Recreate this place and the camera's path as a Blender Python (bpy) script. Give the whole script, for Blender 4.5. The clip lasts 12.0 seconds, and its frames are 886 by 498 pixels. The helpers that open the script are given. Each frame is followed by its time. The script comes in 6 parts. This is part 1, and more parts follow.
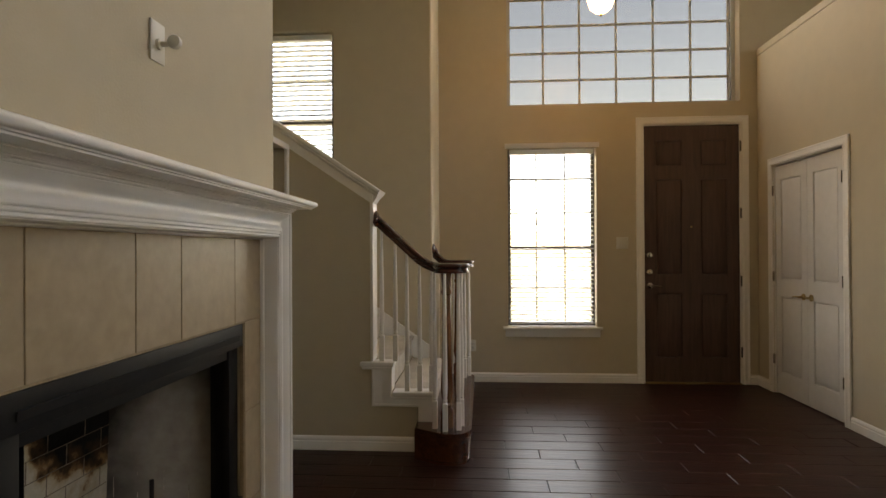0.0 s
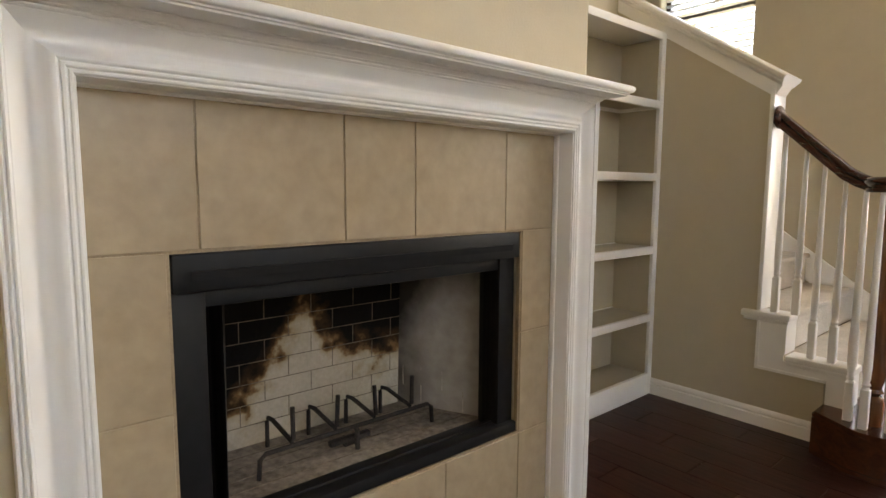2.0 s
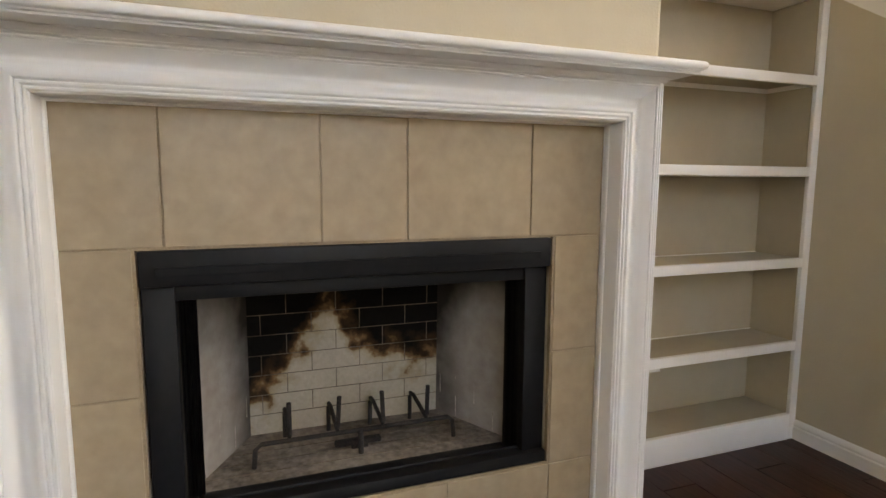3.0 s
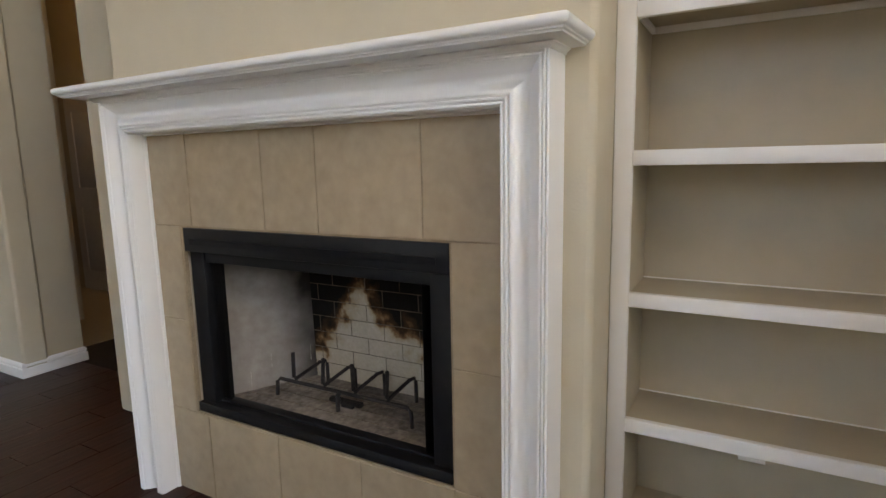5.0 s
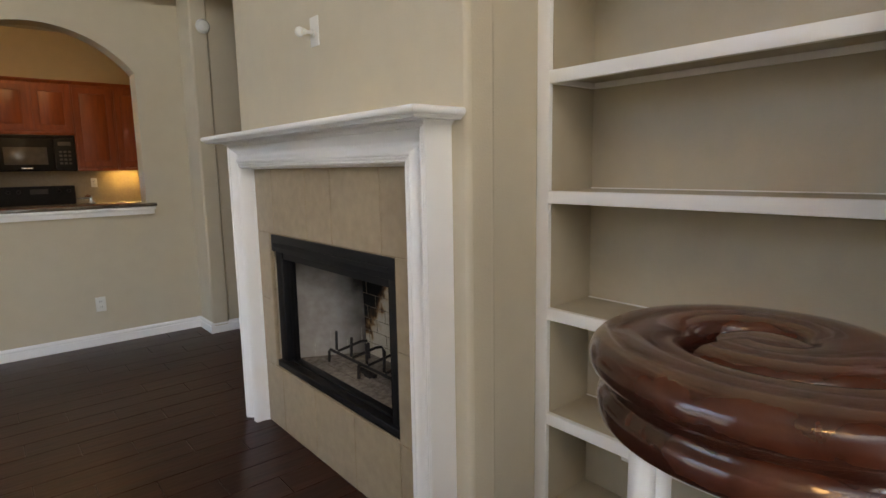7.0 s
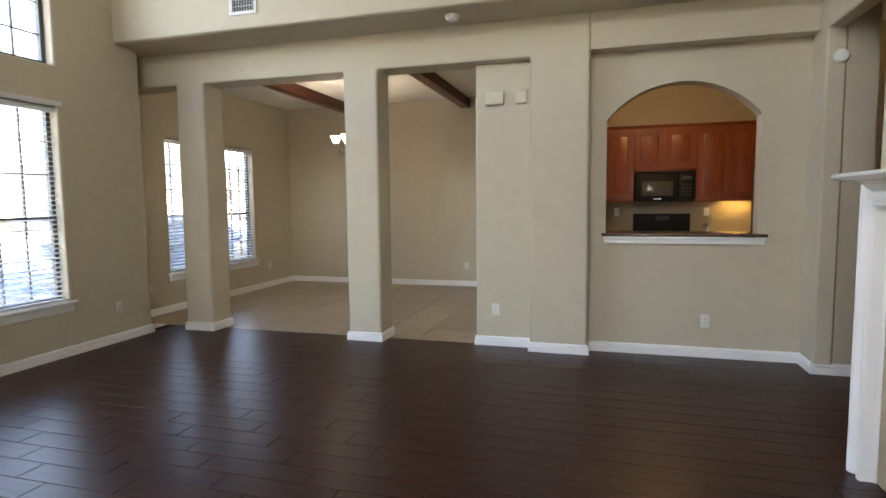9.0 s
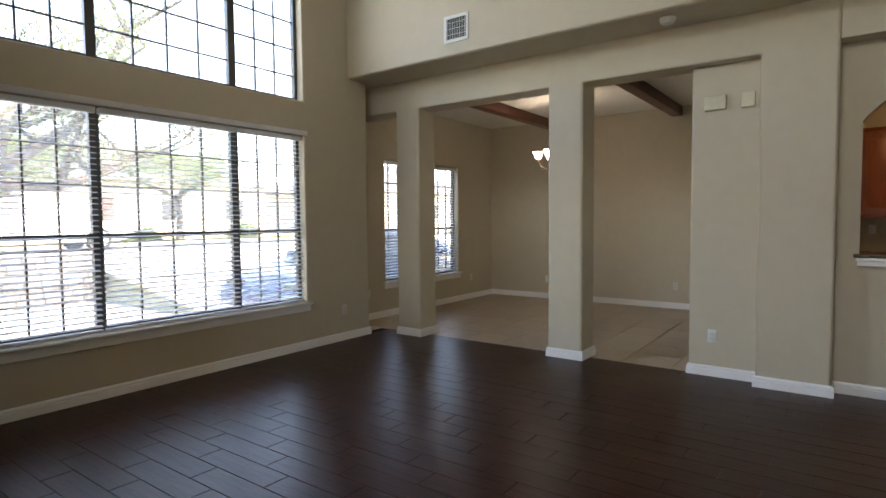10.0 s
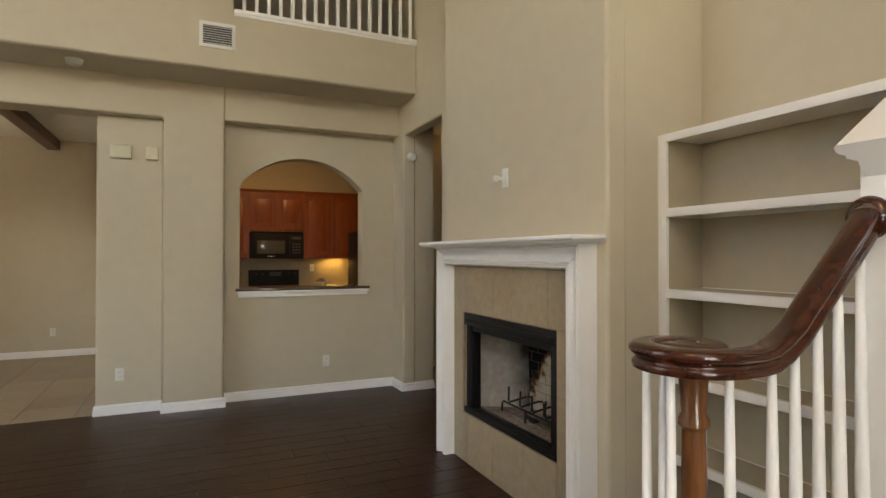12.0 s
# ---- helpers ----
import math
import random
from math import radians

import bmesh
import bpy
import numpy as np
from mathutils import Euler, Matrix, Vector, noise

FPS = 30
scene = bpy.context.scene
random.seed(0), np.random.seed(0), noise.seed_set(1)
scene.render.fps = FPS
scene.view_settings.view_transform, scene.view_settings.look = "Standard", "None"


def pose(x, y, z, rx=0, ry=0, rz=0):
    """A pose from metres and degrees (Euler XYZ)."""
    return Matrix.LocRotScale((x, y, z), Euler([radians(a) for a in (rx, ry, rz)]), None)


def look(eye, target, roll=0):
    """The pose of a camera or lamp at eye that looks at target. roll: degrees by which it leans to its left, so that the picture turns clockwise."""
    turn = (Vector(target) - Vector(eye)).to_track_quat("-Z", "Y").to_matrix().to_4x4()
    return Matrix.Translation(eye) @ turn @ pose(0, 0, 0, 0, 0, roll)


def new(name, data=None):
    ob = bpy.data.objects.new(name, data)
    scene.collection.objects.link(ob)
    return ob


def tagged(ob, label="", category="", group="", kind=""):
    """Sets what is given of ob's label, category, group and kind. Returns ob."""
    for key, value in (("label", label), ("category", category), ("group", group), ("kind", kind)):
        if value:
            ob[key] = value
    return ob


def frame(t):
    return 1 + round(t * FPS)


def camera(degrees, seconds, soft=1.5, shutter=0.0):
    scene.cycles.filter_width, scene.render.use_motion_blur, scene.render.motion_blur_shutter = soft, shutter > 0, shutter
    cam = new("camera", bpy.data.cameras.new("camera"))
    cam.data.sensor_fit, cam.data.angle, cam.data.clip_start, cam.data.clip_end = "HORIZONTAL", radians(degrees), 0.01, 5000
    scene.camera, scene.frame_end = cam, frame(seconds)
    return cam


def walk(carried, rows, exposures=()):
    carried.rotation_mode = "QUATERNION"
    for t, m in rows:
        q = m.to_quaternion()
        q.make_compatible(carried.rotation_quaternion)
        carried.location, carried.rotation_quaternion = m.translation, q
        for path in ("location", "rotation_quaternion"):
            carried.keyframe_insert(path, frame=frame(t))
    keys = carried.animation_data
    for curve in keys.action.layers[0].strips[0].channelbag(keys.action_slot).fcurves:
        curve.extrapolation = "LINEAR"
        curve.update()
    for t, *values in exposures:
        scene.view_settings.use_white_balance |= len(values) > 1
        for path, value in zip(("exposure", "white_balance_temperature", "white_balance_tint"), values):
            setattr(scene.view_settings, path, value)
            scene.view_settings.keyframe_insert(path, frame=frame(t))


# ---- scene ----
cam = camera(77.0, 12.0)
PATH = [
    (0, (0.374, 0.213, 1.296), (0.236, 2.208, 1.307), -0.3),
    (0.5, (0.44, 0.368, 1.253), (-0.19, 2.264, 1.18), 0.2),
    (1, (0.519, 0.519, 1.223), (-0.493, 2.236, 1.063), 0.2),
    (1.5, (0.616, 0.704, 1.204), (-0.651, 2.237, 1.0), 0.4),
    (2, (0.705, 0.885, 1.167), (-0.811, 2.172, 0.954), 0.3),
    (2.5, (0.763, 1.107, 1.162), (-0.947, 2.119, 0.931), 0.5),
    (3, (0.87, 1.411, 1.189), (-0.993, 2.1, 0.948), 0.3),
    (3.2, (0.919, 1.553, 1.205), (-0.984, 2.113, 0.955), 0.5),
    (5, (0.728, 2.955, 1.239), (-0.995, 1.987, 0.93), -1.2),
    (5.5, (0.701, 3.301, 1.279), (-0.917, 2.166, 0.973), -1.0),
    (6, (0.676, 3.568, 1.335), (-0.913, 2.394, 1.024), -1.0),
    (6.5, (0.569, 3.727, 1.345), (-0.93, 2.442, 1.025), -1.0),
    (6.7, (0.568, 3.782, 1.343), (-0.856, 2.411, 1.034), -1.0),
    (8.3, (0.747, 4.081, 1.386), (0.616, 2.097, 1.169), -0.8),
    (8.5, (0.739, 4.075, 1.374), (0.818, 2.086, 1.179), -0.6),
    (9, (0.772, 4.154, 1.399), (1.328, 2.241, 1.23), -0.6),
    (9.5, (0.83, 4.159, 1.402), (1.745, 2.386, 1.266), -0.6),
    (10, (0.827, 4.166, 1.387), (2.005, 2.553, 1.282), -0.5),
    (10.5, (0.812, 4.181, 1.396), (2.001, 2.575, 1.301), -0.4),
    (11, (0.784, 4.359, 1.41), (1.614, 2.541, 1.355), -0.2),
    (11.5, (0.945, 4.541, 1.43), (0.98, 2.542, 1.43), -0.0),
    (12, (1.211, 4.663, 1.423), (0.382, 2.843, 1.446), -0.0),
]
walk(cam, [(t, look(eye, target, roll)) for t, eye, target, roll in PATH],
     [(0.0, 3.5, 10200, 18), (1.0, 4.05, 9800, 18), (2.5, 4.65, 9400, 19), (5.0, 4.35, 8100, 18), (6.0, 4.2, 8300, 18), (6.6, 4.15, 8300, 18), (8.5, 4.55, 7500, 17), (9.5, 4.3, 7400, 16), (10.5, 3.62, 7700, 17), (11.0, 3.9, 8300, 17), (11.5, 4.2, 8700, 17), (12.0, 4.12, 9200, 17)])

# world, sun and exposure
world = bpy.data.worlds.new("sky")
scene.world = world
world.use_nodes = True
wn = world.node_tree
sky = wn.nodes.new("ShaderNodeTexSky")
sky.sky_type, sky.sun_disc = "NISHITA", False
sky.sun_elevation, sky.sun_rotation = radians(52), radians(235)
wn.links.new(sky.outputs[0], wn.nodes["Background"].inputs[0])
wn.nodes["Background"].inputs[1].default_value = 0.15
sun = new("sun", bpy.data.lights.new("sun", "SUN"))
sun.data.energy, sun.data.angle, sun.data.color = 2.3, radians(0.5), (1.0, 0.95, 0.87)
sun.matrix_world = look((-20, -14, 32), (0, 0, 0))
# added area lamps that stand in for sky light at the front window and the unseen upper panes of the transom
for lx, lz, lw, lh, power in ((1.072, 1.44, 0.84, 1.72, 1.7), (1.76, 4.33, 2.18, 0.88, 5.2)):
    window_lamp = new("added_window_lamp", bpy.data.lights.new("added_window_lamp", "AREA"))
    window_lamp.data.shape, window_lamp.data.size, window_lamp.data.size_y = "RECTANGLE", lw, lh
    window_lamp.data.energy, window_lamp.data.color = power, (0.74, 0.86, 1.0)
    window_lamp.matrix_world = look((lx, 6.01, lz), (lx, 0.0, lz - (1.5 if lz > 3 else 0)))

# ---- materials ----


def mat(name, color, rough=0.5, metal=0.0, scale=8.0, vary=0.06, bump=0.0, bump_scale=60.0, spec=0.5, coat=0.0, second=None, island=0.0):
    """A surface with two scales of variation in colour, uneven gloss and fine relief."""
    m = bpy.data.materials.new(name)
    m.use_nodes = True
    n, l = m.node_tree.nodes, m.node_tree.links
    b = n["Principled BSDF"]
    b.inputs["Roughness"].default_value, b.inputs["Metallic"].default_value = rough, metal
    b.inputs["Specular IOR Level"].default_value, b.inputs["Coat Weight"].default_value = spec, coat
    co = n.new("ShaderNodeTexCoord")
    big, fine = n.new("ShaderNodeTexNoise"), n.new("ShaderNodeTexNoise")
    big.inputs["Scale"].default_value, fine.inputs["Scale"].default_value = scale * 0.2, scale * 3
    big.inputs["Detail"].default_value, fine.inputs["Detail"].default_value = 4, 6
    for t in (big, fine):
        l.new(co.outputs["Object"], t.inputs["Vector"])
    add = n.new("ShaderNodeMath")
    add.operation = "ADD"
    l.new(big.outputs[0], add.inputs[0]), l.new(fine.outputs[0], add.inputs[1])
    ramp = n.new("ShaderNodeValToRGB")
    dark = second or [c * (1 - 2.2 * vary) for c in color]
    light = color if second else [min(1, c * (1 + 1.2 * vary)) for c in color]
    ramp.color_ramp.elements[0].position, ramp.color_ramp.elements[1].position = 0.35, 0.65
    ramp.color_ramp.elements[0].color, ramp.color_ramp.elements[1].color = (*dark, 1), (*light, 1)
    half = n.new("ShaderNodeMath")
    half.operation, half.inputs[1].default_value = "MULTIPLY", 0.5
    l.new(add.outputs[0], half.inputs[0]), l.new(half.outputs[0], ramp.inputs[0])
    out = ramp.outputs[0]
    if island:
        info, hsv, mr = n.new("ShaderNodeObjectInfo"), n.new("ShaderNodeHueSaturation"), n.new("ShaderNodeMapRange")
        mr.inputs["To Min"].default_value, mr.inputs["To Max"].default_value = 1 - island, 1 + island
        l.new(info.outputs["Random"], mr.inputs["Value"]), l.new(mr.outputs[0], hsv.inputs["Value"]), l.new(out, hsv.inputs["Color"])
        out = hsv.outputs[0]
    l.new(out, b.inputs["Base Color"])
    rr = n.new("ShaderNodeMapRange")
    rr.inputs["To Min"].default_value, rr.inputs["To Max"].default_value = max(0.02, rough - 0.07), min(1, rough + 0.07)
    l.new(big.outputs[0], rr.inputs["Value"]), l.new(rr.outputs[0], b.inputs["Roughness"])
    if bump:
        bt, bp = n.new("ShaderNodeTexNoise"), n.new("ShaderNodeBump")
        bt.inputs["Scale"].default_value, bt.inputs["Detail"].default_value = bump_scale, 5
        bp.inputs["Strength"].default_value, bp.inputs["Distance"].default_value = bump, 0.004
        l.new(co.outputs["Object"], bt.inputs["Vector"]), l.new(bt.outputs[0], bp.inputs["Height"]), l.new(bp.outputs[0], b.inputs["Normal"])
    return m


def wood(name, dark, light, rough=0.35, grain=(3.0, 40.0, 40.0), coat=0.0, vary=0.12):
    """Wood with its grain along the object's x axis unless grain says otherwise."""
    m = mat(name, light, rough, coat=coat, bump=0.08, bump_scale=120)
    n, l = m.node_tree.nodes, m.node_tree.links
    b = n["Principled BSDF"]
    co, mp, tx, ramp = n.new("ShaderNodeTexCoord"), n.new("ShaderNodeMapping"), n.new("ShaderNodeTexNoise"), n.new("ShaderNodeValToRGB")
    info, add = n.new("ShaderNodeObjectInfo"), n.new("ShaderNodeVectorMath")
    l.new(co.outputs["Object"], add.inputs[0]), l.new(info.outputs["Random"], add.inputs[1])
    mp.inputs["Scale"].default_value = grain
    l.new(add.outputs[0], mp.inputs["Vector"]), l.new(mp.outputs[0], tx.inputs["Vector"])
    tx.inputs["Scale"].default_value, tx.inputs["Detail"].default_value, tx.inputs["Distortion"].default_value = 1.0, 7, 0.6
    ramp.color_ramp.elements[0].position, ramp.color_ramp.elements[1].position = 0.3, 0.7
    ramp.color_ramp.elements[0].color, ramp.color_ramp.elements[1].color = (*dark, 1), (*light, 1)
    l.new(tx.outputs[0], ramp.inputs[0])
    hsv, mr = n.new("ShaderNodeHueSaturation"), n.new("ShaderNodeMapRange")
    mr.inputs["To Min"].default_value, mr.inputs["To Max"].default_value = 1 - vary, 1 + vary
    l.new(info.outputs["Random"], mr.inputs["Value"]), l.new(mr.outputs[0], hsv.inputs["Value"]), l.new(ramp.outputs[0], hsv.inputs["Color"])
    l.new(hsv.outputs[0], b.inputs["Base Color"])
    return m


def glow(name, color, strength):
    m = bpy.data.materials.new(name)
    m.use_nodes = True
    b = m.node_tree.nodes["Principled BSDF"]
    b.inputs["Base Color"].default_value = (*color, 1)
    b.inputs["Emission Color"].default_value, b.inputs["Emission Strength"].default_value = (*color, 1), strength
    return m


def glass_mat(name, tint=(1, 1, 1), mixed=0.06, rough=0.0, haze=0.0):
    """Thin window glass: light passes straight through, with a weak mirror and a veil standing in for glare."""
    m = bpy.data.materials.new(name)
    m.use_nodes = True
    n, l = m.node_tree.nodes, m.node_tree.links
    tr, gl, mx = n.new("ShaderNodeBsdfTransparent"), n.new("ShaderNodeBsdfGlossy"), n.new("ShaderNodeMixShader")
    tr.inputs[0].default_value, gl.inputs["Roughness"].default_value, mx.inputs[0].default_value = (*tint, 1), rough, mixed
    l.new(tr.outputs[0], mx.inputs[1]), l.new(gl.outputs[0], mx.inputs[2])
    # white translucence imitates glare washing out the view; 0 leaves the glass clear
    glare, veil = n.new("ShaderNodeBsdfTranslucent"), n.new("ShaderNodeMixShader")
    glare.inputs[0].default_value, veil.inputs[0].default_value = (0.9, 0.9, 0.9, 1), haze
    l.new(mx.outputs[0], veil.inputs[1]), l.new(glare.outputs[0], veil.inputs[2])
    l.new(veil.outputs[0], n["Material Output"].inputs["Surface"])
    return m


PAINT = mat("wall_paint", (0.565, 0.495, 0.37), 0.6, scale=3, vary=0.02, bump=0.25, bump_scale=140, spec=0.3)
CEIL = mat("ceiling_paint", (0.72, 0.70, 0.64), 0.8, scale=4, vary=0.03, bump=0.5, bump_scale=90, spec=0.2)
TRIM = mat("white_trim_paint", (0.88, 0.865, 0.835), 0.32, scale=3, vary=0.01)
DOORWHITE = mat("white_door_paint", (0.72, 0.71, 0.69), 0.4, scale=5, vary=0.03, bump=0.05, bump_scale=40)
BLIND = mat("white_blind", (0.84, 0.84, 0.82), 0.45, scale=6, vary=0.03)
bn, bl = BLIND.node_tree.nodes, BLIND.node_tree.links
btr, bmx = bn.new("ShaderNodeBsdfTranslucent"), bn.new("ShaderNodeMixShader")
btr.inputs[0].default_value, bmx.inputs[0].default_value = (0.8, 0.8, 0.78, 1), 0.18
bl.new(bn["Principled BSDF"].outputs[0], bmx.inputs[1]), bl.new(btr.outputs[0], bmx.inputs[2]), bl.new(bmx.outputs[0], bn["Material Output"].inputs["Surface"])
FRAME = mat("dark_bronze_frame", (0.085, 0.082, 0.075), 0.45, scale=20, vary=0.1)
WFRAME = mat("white_window_bar", (0.55, 0.56, 0.55), 0.5, scale=20, vary=0.05)
PLANK = wood("dark_plank_tile", (0.020, 0.0062, 0.0046), (0.047, 0.0152, 0.0105), 0.33, (2.5, 26, 26), vary=0.07)
PLANK.node_tree.nodes["Principled BSDF"].inputs["Specular IOR Level"].default_value = 0.22
pn, pl = PLANK.node_tree.nodes, PLANK.node_tree.links
scr, smap, sbump, sco = pn.new("ShaderNodeTexNoise"), pn.new("ShaderNodeMapping"), pn.new("ShaderNodeBump"), pn.new("ShaderNodeTexCoord")
smap.inputs["Scale"].default_value = (1.6, 11.0, 11.0)
scr.inputs["Scale"].default_value, scr.inputs["Detail"].default_value = 4.0, 3
sbump.inputs["Strength"].default_value, sbump.inputs["Distance"].default_value = 0.55, 0.0025
pl.new(sco.outputs["Object"], smap.inputs["Vector"]), pl.new(smap.outputs[0], scr.inputs["Vector"]), pl.new(scr.outputs[0], sbump.inputs["Height"])
pl.new(pn["Principled BSDF"].inputs["Normal"].links[0].from_socket, sbump.inputs["Normal"])
pl.new(sbump.outputs[0], pn["Principled BSDF"].inputs["Normal"])
GROUT = mat("dark_grout", (0.022, 0.012, 0.010), 0.8, scale=40, vary=0.2, bump=0.3)
TILE = mat("beige_fireplace_tile", (0.445, 0.345, 0.228), 0.40, scale=8, bump=0.10, bump_scale=50, second=(0.35, 0.266, 0.174), island=0.05)
TGROUT = mat("tan_grout", (0.36, 0.275, 0.18), 0.85, scale=60, vary=0.15, bump=0.3)
FLOORTILE = mat("beige_floor_tile", (0.42, 0.34, 0.24), 0.4, scale=7, second=(0.34, 0.27, 0.19), island=0.06)
BLACK = mat("black_painted_steel", (0.009, 0.009, 0.010), 0.5, scale=12, vary=0.15, bump=0.05, spec=0.25)
MESH = mat("black_chain_mesh", (0.007, 0.007, 0.008), 0.6, metal=0.1, scale=80, vary=0.3, bump=0.6, bump_scale=300)
IRON = mat("sooty_iron", (0.04, 0.033, 0.03), 0.75, metal=0.4, scale=60, vary=0.35, bump=0.5, bump_scale=200)
RAIL = wood("mahogany_rail", (0.030, 0.008, 0.0045), (0.085, 0.022, 0.011), 0.2, (6, 30, 30), coat=0.35)
OAK = wood("stained_newel_wood", (0.10, 0.032, 0.010), (0.21, 0.078, 0.026), 0.25, (30, 30, 4), coat=0.3)
STEPWOOD = wood("stained_step_wood", (0.045, 0.014, 0.007), (0.11, 0.036, 0.017), 0.22, (30, 4, 30), coat=0.3)
CARPET = mat("cream_carpet", (0.62, 0.57, 0.50), 0.95, scale=30, vary=0.1, bump=1.0, bump_scale=400, spec=0.1)
DOORBROWN = wood("dark_brown_door", (0.060, 0.030, 0.022), (0.105, 0.056, 0.042), 0.4, (30, 30, 2.5))
CHERRY = wood("cherry_cabinet", (0.20, 0.042, 0.014), (0.31, 0.074, 0.024), 0.36, (25, 25, 3))
BEAM = wood("ceiling_beam_wood", (0.055, 0.014, 0.007), (0.13, 0.036, 0.016), 0.4, (25, 3, 25))
GRANITE = mat("dark_granite", (0.20, 0.15, 0.11), 0.12, scale=60, second=(0.014, 0.012, 0.010))
SPLASH = mat("beige_backsplash", (0.42, 0.35, 0.24), 0.45, scale=14, second=(0.34, 0.28, 0.19), island=0.08)
CHROME = mat("satin_nickel", (0.62, 0.60, 0.56), 0.25, metal=1.0, scale=30, vary=0.05)
BRASS = mat("aged_brass", (0.45, 0.33, 0.16), 0.3, metal=1.0, scale=30, vary=0.1)
CREAM = mat("aged_cream_plastic", (0.66, 0.60, 0.43), 0.45, scale=10, vary=0.03)
PLASTIC = mat("white_plastic", (0.72, 0.71, 0.66), 0.4, scale=10, vary=0.02)
GLASS = glass_mat("window_glass", haze=0.06)
FROST = glass_mat("hazy_glass", (0.38, 0.36, 0.335), 0.03, 0.4)

# ---- building helpers ----


def finish(bm, material, name, angle=35.0):
    bmesh.ops.recalc_face_normals(bm, faces=bm.faces)
    me = bpy.data.meshes.new(name)
    bm.to_mesh(me)
    bm.free()
    me.materials.append(material)
    me.shade_smooth()
    me.set_sharp_from_angle(angle=radians(angle))
    return me


def part(name, bm, material, parent, label="", m=None):
    """One mesh object under a thing or a part, built in the world's place."""
    ob = new(name, finish(bm, material, name))
    if parent:
        ob.parent = parent
        up, w = parent, Matrix.Identity(4)
        while up:
            w = (up.matrix_parent_inverse @ up.matrix_basis if up.parent else up.matrix_basis) @ w
            up = up.parent
        ob.matrix_parent_inverse = w.inverted()
    if m is not None:
        ob.matrix_basis = m
    if label:
        ob["label"] = label
    return ob


def thing(name, at, label, category, group="", kind=""):
    """The empty base of a thing."""
    ob = new(name)
    ob.empty_display_size = 0.05
    ob.matrix_basis = Matrix.Translation(at)
    return tagged(ob, label, category, group, kind)


def solid(name, bm, material, label="", category="", kind="", group=""):
    """A thing or a piece of the setting that is one mesh."""
    return tagged(new(name, finish(bm, material, name)), label, category, group, kind)


def box(bm, x0, x1, y0, y1, z0, z1, bevel=0.0, seg=2):
    geom = bmesh.ops.create_cube(bm, size=1.0, matrix=Matrix.LocRotScale(((x0 + x1) / 2, (y0 + y1) / 2, (z0 + z1) / 2), None, (abs(x1 - x0), abs(y1 - y0), abs(z1 - z0))))
    if bevel:
        edges = {e for v in geom["verts"] for e in v.link_edges}
        bmesh.ops.bevel(bm, geom=list(edges), offset=bevel, segments=seg, affect="EDGES", profile=0.5)
    return bm


def boxed(x0, x1, y0, y1, z0, z1, bevel=0.0, seg=2):
    return box(bmesh.new(), x0, x1, y0, y1, z0, z1, bevel, seg)


def sweep(bm, path, profile, up, closed=False, caps=True):
    """A profile (side, height) carried along a path with mitred corners; side points to the right of the way, height along up."""
    path, up = [Vector(p) for p in path], Vector(up).normalized()
    n = len(path)
    rings = []
    for i, p in enumerate(path):
        before = (p - path[i - 1]).normalized() if i or closed else None
        after = (path[(i + 1) % n] - p).normalized() if i < n - 1 or closed else None
        s1, s2 = [d.cross(up).normalized() if d else None for d in (before, after)]
        side = s1 if s2 is None else s2 if s1 is None else (s1 + s2) / (1 + s1.dot(s2))
        rings.append([bm.verts.new(p + side * s + up * h) for s, h in profile])
    for i in range(n if closed else n - 1):
        a, b = rings[i], rings[(i + 1) % n]
        for k in range(len(profile)):
            j = (k + 1) % len(profile)
            bm.faces.new((a[k], a[j], b[j], b[k]))
    if caps and not closed:
        bm.faces.new(rings[0][::-1]), bm.faces.new(rings[-1])
    return bm


def lathe(bm, profile, at, seg=16, axis="z"):
    """A turned shape from (radius, height)."""
    rings = []
    for r, h in profile:
        ring = []
        for k in range(seg):
            a = 2 * math.pi * k / seg
            u, v = r * math.cos(a), r * math.sin(a)
            d = {"z": (u, v, h), "x": (h, u, v), "y": (u, h, v)}[axis]
            ring.append(bm.verts.new(Vector(at) + Vector(d)))
        rings.append(ring)
    for a, b in zip(rings, rings[1:]):
        for k in range(seg):
            bm.faces.new((a[k], a[(k + 1) % seg], b[(k + 1) % seg], b[k]))
    bm.faces.new(rings[0][::-1]), bm.faces.new(rings[-1])
    return bm


def tube(bm, pts, r, seg=8, r2=None, square=1.0):
    """A bar along points, round, tapering to r2; square flattens its height."""
    pts = [Vector(p) for p in pts]
    rings = []
    for i, p in enumerate(pts):
        d = (pts[min(i + 1, len(pts) - 1)] - pts[max(i - 1, 0)]).normalized()
        ref = Vector((0, 0, 1)) if abs(d.z) < 0.9 else Vector((1, 0, 0))
        u = d.cross(ref).normalized()
        v = u.cross(d)
        rad = r if r2 is None else r + (r2 - r) * i / (len(pts) - 1)
        rings.append([bm.verts.new(p + u * rad * math.cos(2 * math.pi * k / seg) + v * rad * square * math.sin(2 * math.pi * k / seg)) for k in range(seg)])
    for a, b in zip(rings, rings[1:]):
        for k in range(seg):
            bm.faces.new((a[k], a[(k + 1) % seg], b[(k + 1) % seg], b[k]))
    bm.faces.new(rings[0][::-1]), bm.faces.new(rings[-1])
    return bm


